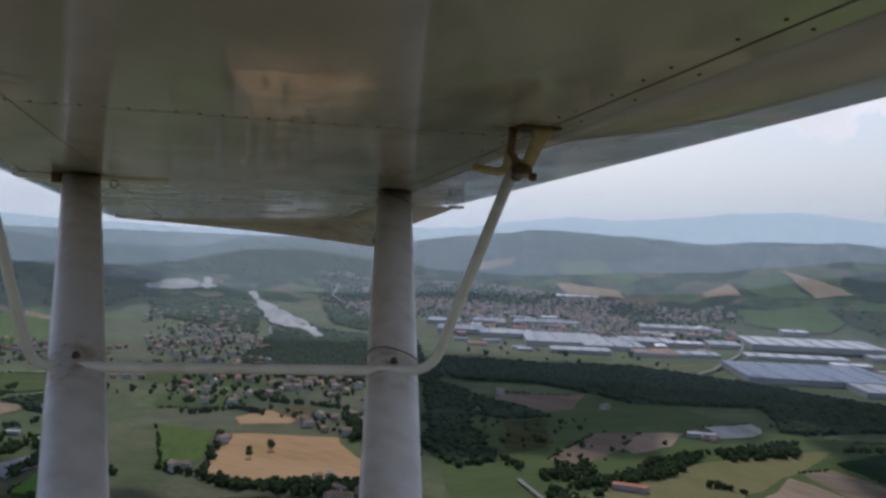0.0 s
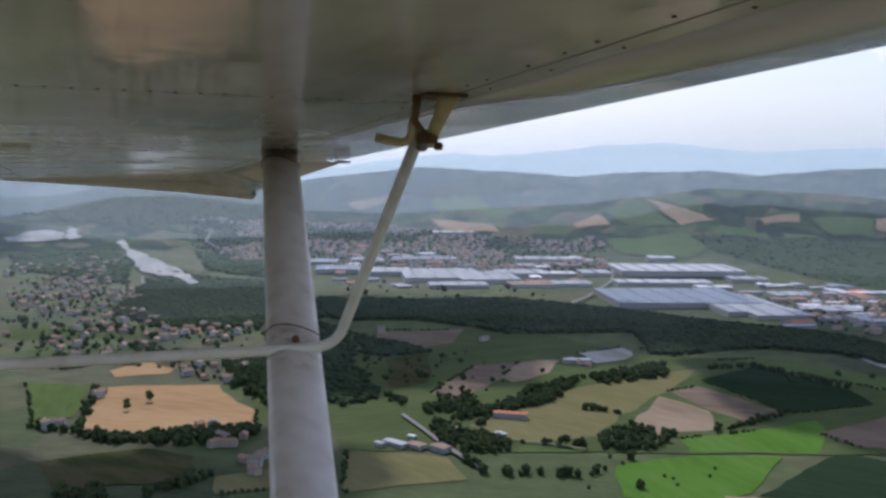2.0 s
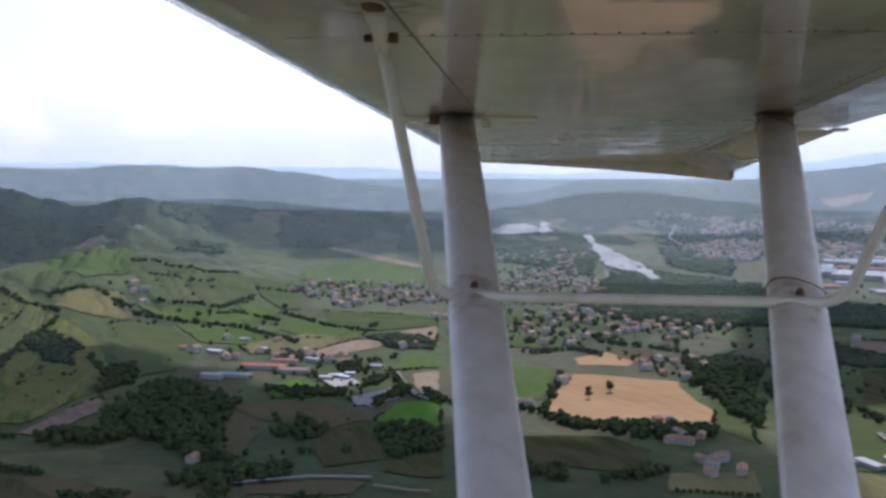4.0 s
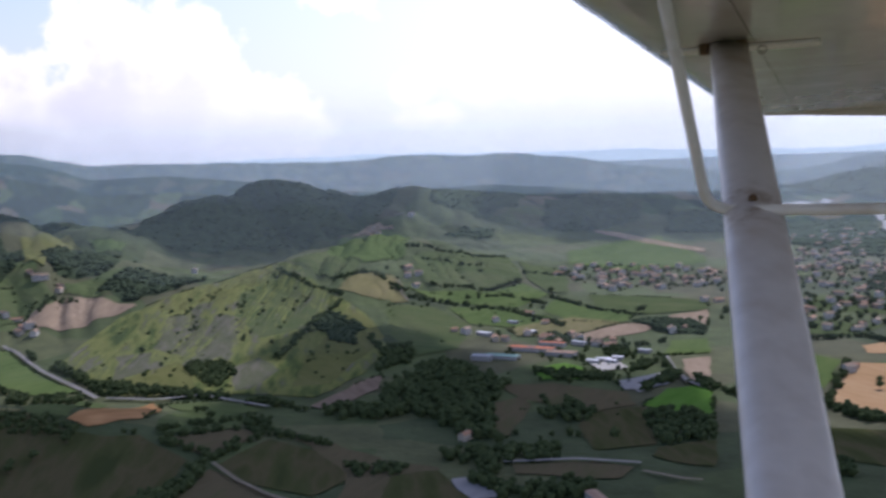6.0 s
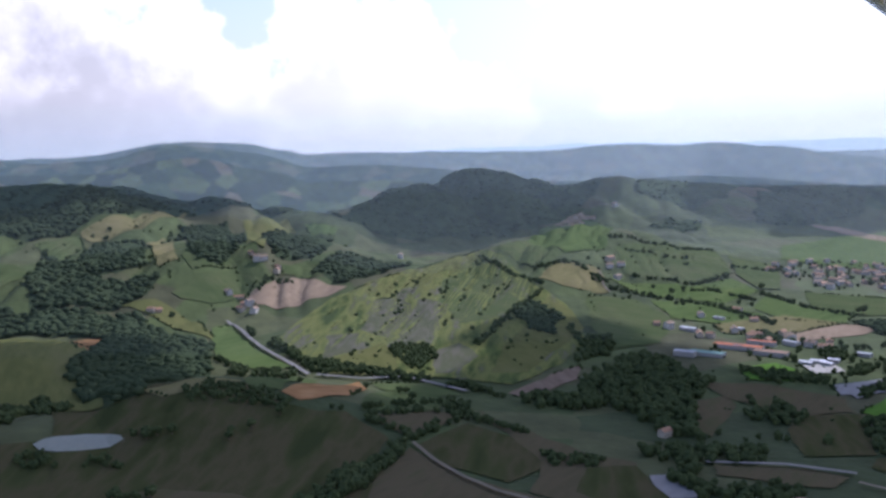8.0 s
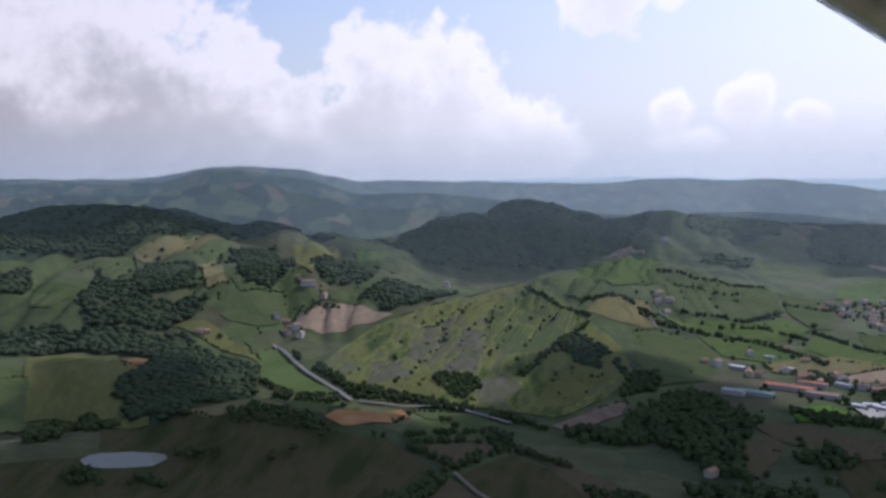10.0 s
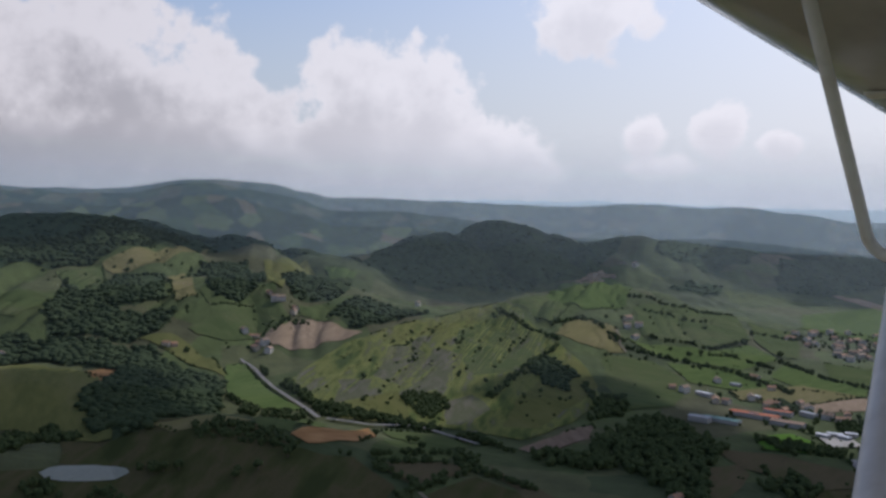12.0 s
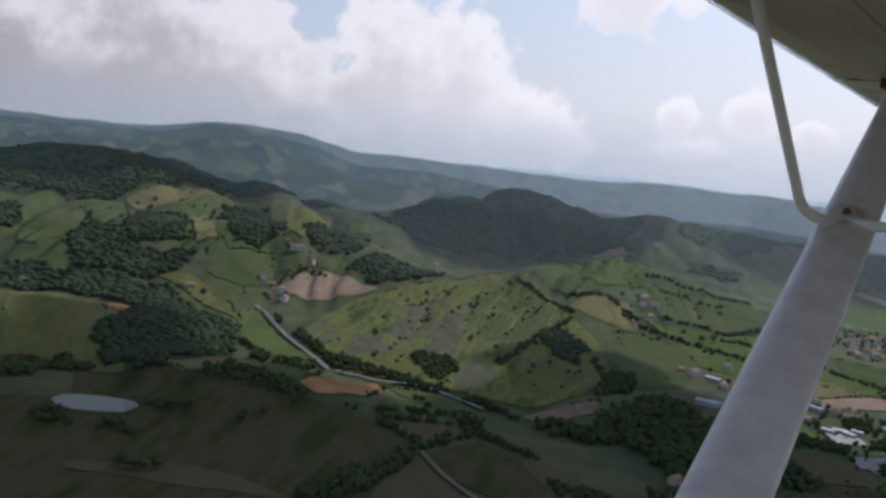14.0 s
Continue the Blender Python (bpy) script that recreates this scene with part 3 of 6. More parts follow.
# cloud shade on the foreground is partly put into this crop's colour
SHADED_DARK_CROP = crop("shaded_dark_crop", (0.034, 0.041, 0.016), (0.051, 0.057, 0.023), (0.075, 0.066, 0.034), (0.053, 0.060, 0.024), (0.039, 0.048, 0.019), turn=50, rows=0.05)
DEEP_GREEN = crop("deep_green_crop", (0.018, 0.032, 0.017), (0.024, 0.040, 0.021), (0.030, 0.046, 0.024), turn=60)
VIVID_GREEN = crop("vivid_crop", (0.063, 0.131, 0.023), (0.077, 0.153, 0.027), (0.090, 0.162, 0.036), turn=15)
SCREE = crop("grey_clay", (0.075, 0.085, 0.045), (0.125, 0.118, 0.088), (0.09, 0.098, 0.056), (0.115, 0.112, 0.078), (0.07, 0.08, 0.042), turn=51, rows=0.06, bump=2.0)
ROUGH = crop("rough_grass", (0.057, 0.078, 0.032), (0.082, 0.106, 0.036), (0.123, 0.139, 0.047), (0.154, 0.162, 0.056), (0.108, 0.125, 0.049), (0.129, 0.123, 0.092), (0.072, 0.085, 0.041), turn=51, rows=0.07, bump=3.0)
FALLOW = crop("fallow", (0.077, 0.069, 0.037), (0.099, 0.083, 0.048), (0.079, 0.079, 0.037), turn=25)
GRAVEL = crop("gravel", (0.30, 0.28, 0.25), (0.38, 0.36, 0.32), (0.24, 0.24, 0.19), turn=30)
CONCRETE = crop("pale_concrete", (0.2, 0.195, 0.185), (0.27, 0.26, 0.25))
FAR_WHEAT = material("far_wheat", noisy((0.27, 0.195, 0.12), (0.33, 0.245, 0.155)), 1.0, gloss=0.0)
FAR_GREEN = material("far_green", noisy((0.075, 0.115, 0.045), (0.095, 0.135, 0.055)), 1.0, gloss=0.0)
# pale base puts part of the sky's reflection into the colour
WATER = material("water", noisy((0.17, 0.18, 0.135), (0.22, 0.225, 0.175)), 0.32, 0.02, 0.4, 0.2)
SHOAL = material("river_shoal", noisy((0.22, 0.235, 0.23), (0.30, 0.305, 0.295), (0.40, 0.39, 0.37), scale=0.02, fine=0.1), 0.9, gloss=0.05)
ASPHALT = material("road_surface", noisy((0.16, 0.155, 0.14), (0.22, 0.21, 0.195), scale=0.05), 0.95, gloss=0.05)


DIRT = material("dirt_track", noisy((0.12, 0.10, 0.068), (0.17, 0.145, 0.10), scale=0.05), 0.95)


def leaves(name, *stops):
    """Foliage: each clump its own tint."""
    def build(tree, place):
        base = noisy(*stops, scale=0.02, fine=0.5, mix=0.6)(tree, place)
        tint = tree.nodes.new("ShaderNodeNewGeometry").outputs["Random Per Island"]
        n = tree.nodes.new("ShaderNodeMix")
        n.data_type, n.blend_type = "RGBA", "MULTIPLY"
        n.inputs[0].default_value = 1.0
        tree.links.new(base, n.inputs[6])
        tree.links.new(blend(tree, tint, (0.85, 0.86, 0.85, 1), (1.15, 1.13, 1.06, 1)), n.inputs[7])
        return n.outputs[2]
    return material(name, build, 0.9, 0.5, 0.5, 0.0)


LEAVES = leaves("tree_leaves", (0.039, 0.054, 0.024), (0.049, 0.066, 0.029), (0.060, 0.077, 0.035))
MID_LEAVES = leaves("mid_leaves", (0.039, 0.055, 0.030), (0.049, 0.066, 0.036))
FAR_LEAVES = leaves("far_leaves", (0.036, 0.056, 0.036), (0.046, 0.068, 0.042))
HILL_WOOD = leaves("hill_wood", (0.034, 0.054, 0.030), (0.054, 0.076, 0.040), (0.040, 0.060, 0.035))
BARK = material("bark", noisy((0.08, 0.06, 0.045), (0.12, 0.10, 0.08)), 0.95)
WALLS = [material("plaster_wall", noisy(a, b, scale=0.2, fine=1.5), 0.9) for a, b in (((0.331, 0.288, 0.230), (0.403, 0.360, 0.295)), ((0.374, 0.360, 0.331), (0.446, 0.432, 0.403)), ((0.288, 0.216, 0.173), (0.346, 0.274, 0.216)))]
TILES = [material("roof_tiles", noisy(a, b, scale=0.15, fine=1.2), 0.85) for a, b in (((0.27, 0.15, 0.085), (0.33, 0.195, 0.12)), ((0.215, 0.15, 0.10), (0.27, 0.19, 0.135)), ((0.30, 0.16, 0.09), (0.35, 0.205, 0.125)))]


TOWN_TILES = [material("town_tiles", noisy(a, b, scale=0.15, fine=1.2), 0.9) for a, b in (((0.25, 0.15, 0.105), (0.30, 0.185, 0.13)), ((0.20, 0.155, 0.13), (0.25, 0.19, 0.16)), ((0.28, 0.155, 0.10), (0.33, 0.19, 0.13)))]


def sheet_roof(name, a, b, rough=0.75):
    return material(name, noisy(a, b, scale=0.03, fine=0.35, mix=0.55, stretch=(1, 0.15, 1)), rough, gloss=0.04)


SHED_WHITE = sheet_roof("white_sheet_roof", (0.42, 0.425, 0.42), (0.52, 0.525, 0.52))
SHED_PALE = sheet_roof("pale_sheet_roof", (0.29, 0.305, 0.315), (0.42, 0.435, 0.445))
SHED_BLUE = sheet_roof("blue_grey_sheet_roof", (0.19, 0.23, 0.28), (0.28, 0.32, 0.37))
SHED_BRIGHT = sheet_roof("bright_sheet_roof", (0.55, 0.56, 0.58), (0.66, 0.66, 0.67), 0.6)
SHED_BROWN = sheet_roof("brown_sheet_roof", (0.22, 0.15, 0.11), (0.30, 0.21, 0.15))
SHED_TEAL = sheet_roof("teal_sheet_roof", (0.15, 0.26, 0.225), (0.21, 0.32, 0.28))
TILE_RED = sheet_roof("red_tile_roof", (0.36, 0.13, 0.075), (0.44, 0.18, 0.10), 0.8)
SHED_WALL = material("shed_wall", noisy((0.26, 0.255, 0.24), (0.34, 0.33, 0.31), scale=0.2, fine=1.0), 0.8)

WORDS = {"ripe_wheat": ("field of ripe golden wheat", "wheat field"), "stubble": ("harvested field of pale pinkish stubble", "stubble field"), "ploughed_soil": ("ploughed field of dry brown soil", "ploughed field"),
         "orange_soil": ("bare patch of orange soil in a meadow", "bare soil"), "bare_soil": ("field of bare dark soil and weeds", "bare field"), "young_crop": ("bright green field of young crop", "crop field"),
         "pasture": ("green pasture between hedges", "pasture"), "mown_hay": ("olive-green mown hay meadow", "meadow"), "dry_grass": ("yellow-green slope of dry grass", "meadow"),
         "shaded_dark_crop": ("dark green field of dense crop, cloud shade partly in its colour", "crop field"), "deep_green_crop": ("deep green field of dense maize", "crop field"), "vivid_crop": ("vivid green field of lush young crop", "crop field"), "grey_clay": ("eroded grey clay gully on a hillside", "eroded slope"), "gravel": ("pale gravel yard beside farm buildings", "gravel yard"),
         "rough_grass": ("rough olive-green grass slope with gullies", "hillside"), "fallow": ("dim fallow field of weeds and soil", "fallow field"), "pale_concrete": ("pale concrete yard among fields", "yard"), "far_wheat": ("tan harvested field on a distant hill", "wheat field"), "far_green": ("green meadow on a distant hill", "meadow")}


def clip(poly, axis, at, sign):
    out = []
    for p, q in zip(poly, poly[1:] + poly[:1]):
        a, b = sign * (p[axis] - at), sign * (q[axis] - at)
        if a >= 0:
            out.append(p)
        if (a >= 0) != (b >= 0):
            k = a / (a - b)
            out.append((p[0] + (q[0] - p[0]) * k, p[1] + (q[1] - p[1]) * k))
    return out


def ragged(points, step=14.0, amount=2.0, closed=True):
    """The outline with a slightly wandering edge."""
    out = []
    for (ax, ay), (bx, by) in zip(points, points[1:] + points[:1] if closed else points[1:]):
        n = max(1, int(math.hypot(bx - ax, by - ay) / step))
        for i in range(n):
            x, y = ax + (bx - ax) * i / n, ay + (by - ay) * i / n
            out.append((x + amount * float(vnoise(x / 30, y / 30, 8)), y + amount * float(vnoise(x / 30, y / 30, 9))))
    if not closed:
        out.append(points[-1])
    return out


def drape(name, mat, points, lift):
    """A patch that lies on the ground inside an outline."""
    xs, ys = [p[0] for p in points], [p[1] for p in points]
    far = math.hypot(sum(xs) / len(xs), sum(ys) / len(ys))
    cell = max(6.0, far / 200)
    turn = sum(a[0] * b[1] - b[0] * a[1] for a, b in zip(points, points[1:] + points[:1]))
    sense = 1 if turn > 0 else -1
    verts, faces = [], []
    x0 = math.floor(min(xs) / cell)
    for i in range(x0, math.ceil(max(xs) / cell)):
        column = clip(clip(points, 0, i * cell, 1), 0, (i + 1) * cell, -1)
        if len(column) < 3:
            continue
        cy = [p[1] for p in column]
        for j in range(math.floor(min(cy) / cell), math.ceil(max(cy) / cell)):
            piece = clip(clip(column, 1, j * cell, 1), 1, (j + 1) * cell, -1)
            if len(piece) > 2:
                faces.append(tuple(range(len(verts), len(verts) + len(piece)))[::sense])
                verts += piece
    v = np.array(verts)
    z = height(v[:, 0], v[:, 1]) + lift
    return mesh_object(name, np.column_stack([v, z]), faces, mat)


layer = [0]
BORDERS = []


def field(mat, *points):
    layer[0] += 1
    words, kind = WORDS[mat.name.split(".")[0]]
    far = math.hypot(*points[0])
    ob = drape(kind.replace(" ", "_"), mat, ragged(list(points), 11, 3.6), (0.45 if far < 2000 else 1.4 if far < 2900 else 3.5) + 0.010 * layer[0])
    if far < 2800 and mat is not SHADED_DARK_CROP and mat is not FALLOW:
        for a, b in zip(points, points[1:] + points[:1]):
            k = float(lattice(a[0], a[1], 3))
            if k < 0.2 and math.hypot(b[0] - a[0], b[1] - a[1]) > 25:
                BORDERS.append((a, b))
    return tagged(ob, words, kind, "fields", "stuff")


def water(*points):
    far = math.hypot(*points[0])
    pts = ragged(list(points), 12, 3.0 if far < 2000 else 9.0)
    v = np.array(pts)
    z = float(np.mean(height(v[:, 0], v[:, 1]))) + (2.0 if far < 2000 else 5.0)
    if far > 2000:
        ob = drape("river", SHOAL, pts, 6.0)
        return tagged(ob, "pale shallow river water and gravel shoals", "river", kind="structure")
    ob = drape("pond", WATER, pts, 1.3)
    return tagged(ob, "still farm pond, sky reflection partly painted into its colour", "pond", kind="structure")


def road(width, *points):
    pts = ragged(list(points), 8, 1.0, False)
    left, right = [], []
    for i, p in enumerate(pts):
        a, b = pts[max(0, i - 1)], pts[min(len(pts) - 1, i + 1)]
        d = math.hypot(b[0] - a[0], b[1] - a[1]) or 1
        nx, ny = -(b[1] - a[1]) / d * width / 2, (b[0] - a[0]) / d * width / 2
        left.append((p[0] + nx, p[1] + ny))
        right.append((p[0] - nx, p[1] - ny))
    v = np.array([q for pair in zip(left, right) for q in pair])
    z = height(v[:, 0], v[:, 1]) + (3.2 if math.hypot(*pts[0]) < 2200 else 5.5)
    faces = [(2 * i, 2 * i + 1, 2 * i + 3, 2 * i + 2) for i in range(len(pts) - 1)]
    return tagged(mesh_object("road", np.column_stack([v, z]), faces, ASPHALT if width >= 5 else DIRT), "pale country road between the fields" if width >= 5 else "narrow dirt track between the fields", "road", kind="structure")

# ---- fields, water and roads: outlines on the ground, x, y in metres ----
field(SHADED_DARK_CROP, (-150, 260), (-212, 212), (-260, 150), (-290, 78), (-300, 0), (-293, -62), (-880, -187), (-890, 0), (-851, 181), (-731, 325), (-536, 419), (-411, 490), (-320, 554))
# unseen fields below the aircraft, added to make the wing's bounce less green
field(STUBBLE, (52, 30), (39, 46), (21, 56), (113, 310), (221, 263), (286, 165))
field(FALLOW, (14, 38), (-1, 40), (-16, 37), (-122, 274), (-11, 312), (103, 282))
field(HAY, (106, 291), (-5, 310), (-116, 287), (-232, 575), (-11, 645), (212, 583))
field(PLOUGHED, (319, 116), (249, 232), (138, 311), (260, 585), (487, 454), (601, 219))
field(FALLOW, (-20, 35), (-36, 17), (-39, -7), (-286, -50), (-273, 127), (-145, 251))
field(STUBBLE, (-57, -19), (-39, -45), (-10, -59), (-73, -414), (-287, -330), (-399, -130))
field(HAY, (46, -39), (59, -8), (55, 24), (457, 203), (515, -72), (383, -321))
field(FALLOW, (-4, -60), (21, -56), (42, -43), (347, -360), (178, -489), (-35, -499))
field(PASTURE, (-794, 1555), (-616, 1591), (-505, 1453), (-730, 1426))
field(WHEAT, (-532, 1638), (-485, 1648), (-441, 1503), (-491, 1508))
field(VIVID_GREEN, (127, 841), (215, 880), (289, 880), (231, 772), (186, 743), (121, 756))
field(DEEP_GREEN, (235, 763), (349, 901), (383, 869), (327, 741))
field(HAY, (-122, 874), (-25, 854), (-4, 790), (-66, 771), (-106, 751))
field(STUBBLE, (205, 763), (231, 760), (260, 737), (203, 739))
field(FAR_WHEAT, (572, 3205), (644, 3094), (739, 2949), (635, 2965))
field(FAR_WHEAT, (318, 3136), (408, 3182), (434, 3065), (331, 3086))
field(FAR_GREEN, (437, 3186), (559, 3183), (626, 2967), (475, 3067))
field(FAR_WHEAT, (871, 2938), (991, 2933), (978, 2887), (878, 2902))
field(FAR_WHEAT, (1194, 2865), (1253, 2875), (1212, 2779), (1170, 2806))
field(FAR_WHEAT, (-159, 3300), (56, 3176), (77, 3103), (-114, 3142))
field(FAR_GREEN, (908, 2834), (994, 2796), (982, 2733), (913, 2748))
field(FAR_GREEN, (710, 2915), (869, 2871), (873, 2828), (729, 2852))
field(FAR_GREEN, (-205, 3835), (1, 3768), (138, 3293), (76, 3215), (-153, 3645))
field(FAR_WHEAT, (-506, 3661), (-339, 3777), (-351, 3703), (-456, 3611))
field(FAR_GREEN, (1024, 2930), (1184, 2861), (1148, 2772), (1049, 2811))
field(FAR_GREEN, (404, 2949), (639, 2907), (676, 2775), (601, 2661), (428, 2767))
road(8, (375, 2573), (328, 2279), (235, 1984), (169, 1842))
road(6, (-902, 3190), (-852, 2943), (-769, 2800), (-666, 2697), (-568, 2596), (-459, 2602))
road(5, (-683, 1924), (-819, 2275), (-809, 2393))

# the valley floor by the river
field(WHEAT, (-401, 927), (-456, 1114), (-381, 1135), (-313, 1137), (-289, 1080), (-240, 1016), (-229, 958), (-333, 919))
field(WHEAT, (-480, 1209), (-460, 1270), (-395, 1259), (-398, 1198), (-457, 1172))
field(LEAF_GREEN, (-556, 1136), (-467, 1121), (-428, 977), (-452, 935))
field(PASTURE, (-657, 1341), (-512, 1365), (-508, 1269), (-611, 1238))
field(SHADED_DARK_CROP, (-388, 815), (-313, 864), (-256, 841), (-244, 769), (-339, 735))
field(PASTURE, (-272, 1117), (-203, 1022), (-175, 911), (-217, 943))
field(HAY, (-219, 778), (-159, 827), (-143, 761), (-207, 737))
field(FALLOW, (-465, 1282), (-412, 1335), (-374, 1266), (-413, 1233))
water((-1108, 2854), (-1100, 2900), (-1010, 2722), (-916, 2602), (-830, 2482), (-774, 2416), (-646, 2182), (-655, 2127), (-742, 2291), (-780, 2278), (-854, 2365), (-940, 2541), (-1013, 2686))
water((-1387, 2729), (-1374, 2838), (-1344, 2922), (-1296, 2904), (-1253, 2828), (-1304, 2732), (-1363, 2682))
water((-1357, 3069), (-1316, 3021), (-1284, 3007), (-1263, 2928), (-1214, 2866), (-1232, 2805), (-1281, 2887), (-1308, 2987))
field(PASTURE, (-253, 1398), (-150, 1551), (94, 1569), (230, 1371), (357, 1323), (559, 1213), (413, 893), (-126, 869))
field(HAY, (-2, 964), (32, 1033), (117, 1143), (221, 1225), (299, 1261), (224, 1125), (160, 1020), (119, 934), (55, 906))
field(STUBBLE, (163, 983), (221, 1111), (263, 1051), (252, 972), (183, 948))
field(PLOUGHED, (234, 1137), (277, 1166), (347, 1046), (294, 996), (266, 1051))
field(DEEP_GREEN, (288, 1196), (378, 1286), (459, 1160), (459, 1084), (352, 1045))
field(VIVID_GREEN, (209, 935), (293, 972), (368, 1020), (363, 964), (324, 895), (204, 888))
field(LEAF_GREEN, (47, 895), (103, 894), (104, 879), (38, 876))
field(PLOUGHED, (354, 964), (490, 1062), (418, 905), (375, 916))
field(LEAF_GREEN, (341, 1322), (401, 1338), (554, 1203), (521, 1131), (386, 1286))
field(PLOUGHED, (-185, 1392), (-149, 1535), (-20, 1579), (-34, 1447), (-131, 1352))
field(PLOUGHED, (-52, 1111), (0, 1275), (62, 1300), (36, 1193), (-19, 1074))
field(STUBBLE, (36, 1208), (62, 1300), (119, 1320), (100, 1231), (50, 1174))
field(GRAVEL, (152, 1371), (221, 1417), (234, 1384), (214, 1320), (164, 1297))
field(SHADED_DARK_CROP, (-127, 1311), (-66, 1355), (-56, 1171), (-101, 1116))
field(STUBBLE, (605, 1807), (747, 2018), (714, 1839), (615, 1715))
water((550, 1532), (572, 1470), (577, 1378), (583, 1266), (565, 1227), (548, 1325), (540, 1431))
road(5, (-77, 1001), (-58, 958), (-38, 910), (-21, 871), (-4, 840), (12, 810))
road(3, (28, 914), (71, 899), (107, 883))

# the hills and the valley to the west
field(SHADED_DARK_CROP, (-945, 146), (-906, 188), (-927, 246), (-893, 313), (-828, 333), (-805, 385), (-731, 394), (-675, 336), (-633, 273), (-748, 111))
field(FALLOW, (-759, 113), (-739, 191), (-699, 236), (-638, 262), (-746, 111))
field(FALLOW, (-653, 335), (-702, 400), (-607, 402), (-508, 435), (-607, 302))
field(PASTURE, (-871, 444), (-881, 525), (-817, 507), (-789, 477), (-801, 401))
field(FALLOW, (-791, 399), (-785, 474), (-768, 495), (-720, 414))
field(SHADED_DARK_CROP, (-707, 412), (-738, 484), (-658, 497), (-598, 479), (-587, 421), (-644, 404))
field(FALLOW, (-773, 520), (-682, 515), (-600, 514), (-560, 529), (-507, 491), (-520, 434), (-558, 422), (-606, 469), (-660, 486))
field(SHADED_DARK_CROP, (-575, 487), (-554, 524), (-529, 515), (-483, 491), (-500, 450), (-541, 446))
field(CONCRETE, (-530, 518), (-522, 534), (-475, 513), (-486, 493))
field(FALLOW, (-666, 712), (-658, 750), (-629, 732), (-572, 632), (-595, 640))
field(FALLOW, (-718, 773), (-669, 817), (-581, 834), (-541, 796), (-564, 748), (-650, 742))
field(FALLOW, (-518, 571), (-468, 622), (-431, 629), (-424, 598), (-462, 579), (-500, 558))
field(SHADED_DARK_CROP, (-564, 748), (-532, 792), (-453, 691), (-487, 647), (-543, 697))
field(SHADED_DARK_CROP, (-449, 685), (-420, 736), (-382, 670), (-407, 660), (-437, 660))
field(PASTURE, (-901, 321), (-1049, 437), (-999, 444), (-855, 344), (-870, 316))
field(ORANGE_SOIL, (-851, 342), (-895, 391), (-966, 485), (-909, 462), (-849, 413), (-835, 352))
field(PASTURE, (-950, 492), (-916, 547), (-839, 543), (-845, 511), (-893, 475))
field(ROUGH, (-1224, 483), (-1303, 550), (-1381, 643), (-1420, 719), (-1487, 845), (-1513, 959), (-1531, 1044), (-1369, 1000), (-1224, 952), (-1124, 924), (-1009, 860), (-948, 808), (-878, 699), (-846, 616), (-892, 593), (-936, 567), (-979, 530), (-1007, 491), (-1071, 469), (-1155, 474))
field(DRY_GRASS, (-1411, 709), (-1483, 843), (-1507, 955), (-1520, 1036), (-1441, 975), (-1384, 854), (-1284, 781), (-1399, 806), (-1345, 721))
field(PASTURE, (-1520, 1036), (-1382, 1010), (-1224, 952), (-1124, 800), (-1135, 737), (-1249, 769), (-1374, 859))
field(SCREE, (-1334, 705), (-1329, 754), (-1201, 695), (-1134, 615), (-1191, 605))
field(SCREE, (-1285, 754), (-1231, 774), (-1134, 697), (-1078, 618), (-1135, 634))
field(SCREE, (-1199, 552), (-1180, 595), (-1102, 542), (-1094, 499))
field(DRY_GRASS, (-1104, 548), (-1118, 598), (-1056, 582), (-973, 540), (-1028, 471), (-1085, 497))
field(DRY_GRASS, (-1174, 930), (-1093, 909), (-1004, 859), (-948, 760), (-881, 659), (-906, 627), (-1010, 723), (-1092, 828))
field(SCREE, (-1038, 629), (-1052, 682), (-982, 662), (-935, 590), (-948, 574))
field(LEAF_GREEN, (-1931, 1504), (-1935, 1661), (-1830, 1671), (-1396, 1256), (-1374, 1130), (-1577, 1197))
field(STUBBLE, (-1923, 1535), (-1950, 1664), (-1920, 1678), (-1927, 1595))
field(PASTURE, (-1493, 1038), (-1592, 1209), (-1375, 1124), (-1313, 1047), (-1378, 1027))
field(HAY, (-1313, 1035), (-1331, 1115), (-1285, 1140), (-1160, 1041), (-1188, 994), (-1258, 979))
field(PASTURE, (-1392, 1268), (-1439, 1457), (-1401, 1574), (-1196, 1378), (-1169, 1254), (-1243, 1159))
field(LEAF_GREEN, (-1230, 1107), (-1147, 1232), (-1171, 1350), (-1065, 1300), (-1025, 1167), (-1144, 1092))
field(PASTURE, (-1166, 1000), (-1103, 1053), (-984, 1009), (-887, 889), (-901, 821), (-1003, 870))
field(LEAF_GREEN, (-1098, 1074), (-1033, 1149), (-936, 1148), (-899, 1054), (-990, 1015))
field(LEAF_GREEN, (-1032, 1275), (-935, 1248), (-848, 1248), (-819, 1172), (-892, 1139), (-972, 1172))
field(PASTURE, (-1343, 1544), (-1277, 1608), (-1053, 1343), (-1080, 1316), (-1193, 1387))
field(LEAF_GREEN, (-1454, 1851), (-1482, 2110), (-1436, 2237), (-1166, 2010), (-1097, 1892), (-1139, 1700), (-1313, 1672))
field(PASTURE, (-1017, 1356), (-886, 1418), (-821, 1420), (-781, 1352), (-836, 1251), (-930, 1256))
field(STUBBLE, (-1609, 2165), (-1547, 2201), (-1406, 2191), (-1237, 2132), (-1207, 2079), (-1364, 2126), (-1529, 2152))
field(PLOUGHED, (-815, 588), (-856, 682), (-866, 732), (-816, 686), (-793, 615), (-796, 588))
field(VIVID_GREEN, (-736, 860), (-724, 915), (-689, 904), (-658, 853), (-692, 826))
field(VIVID_GREEN, (-554, 872), (-536, 905), (-512, 893), (-462, 807), (-489, 794), (-537, 799))
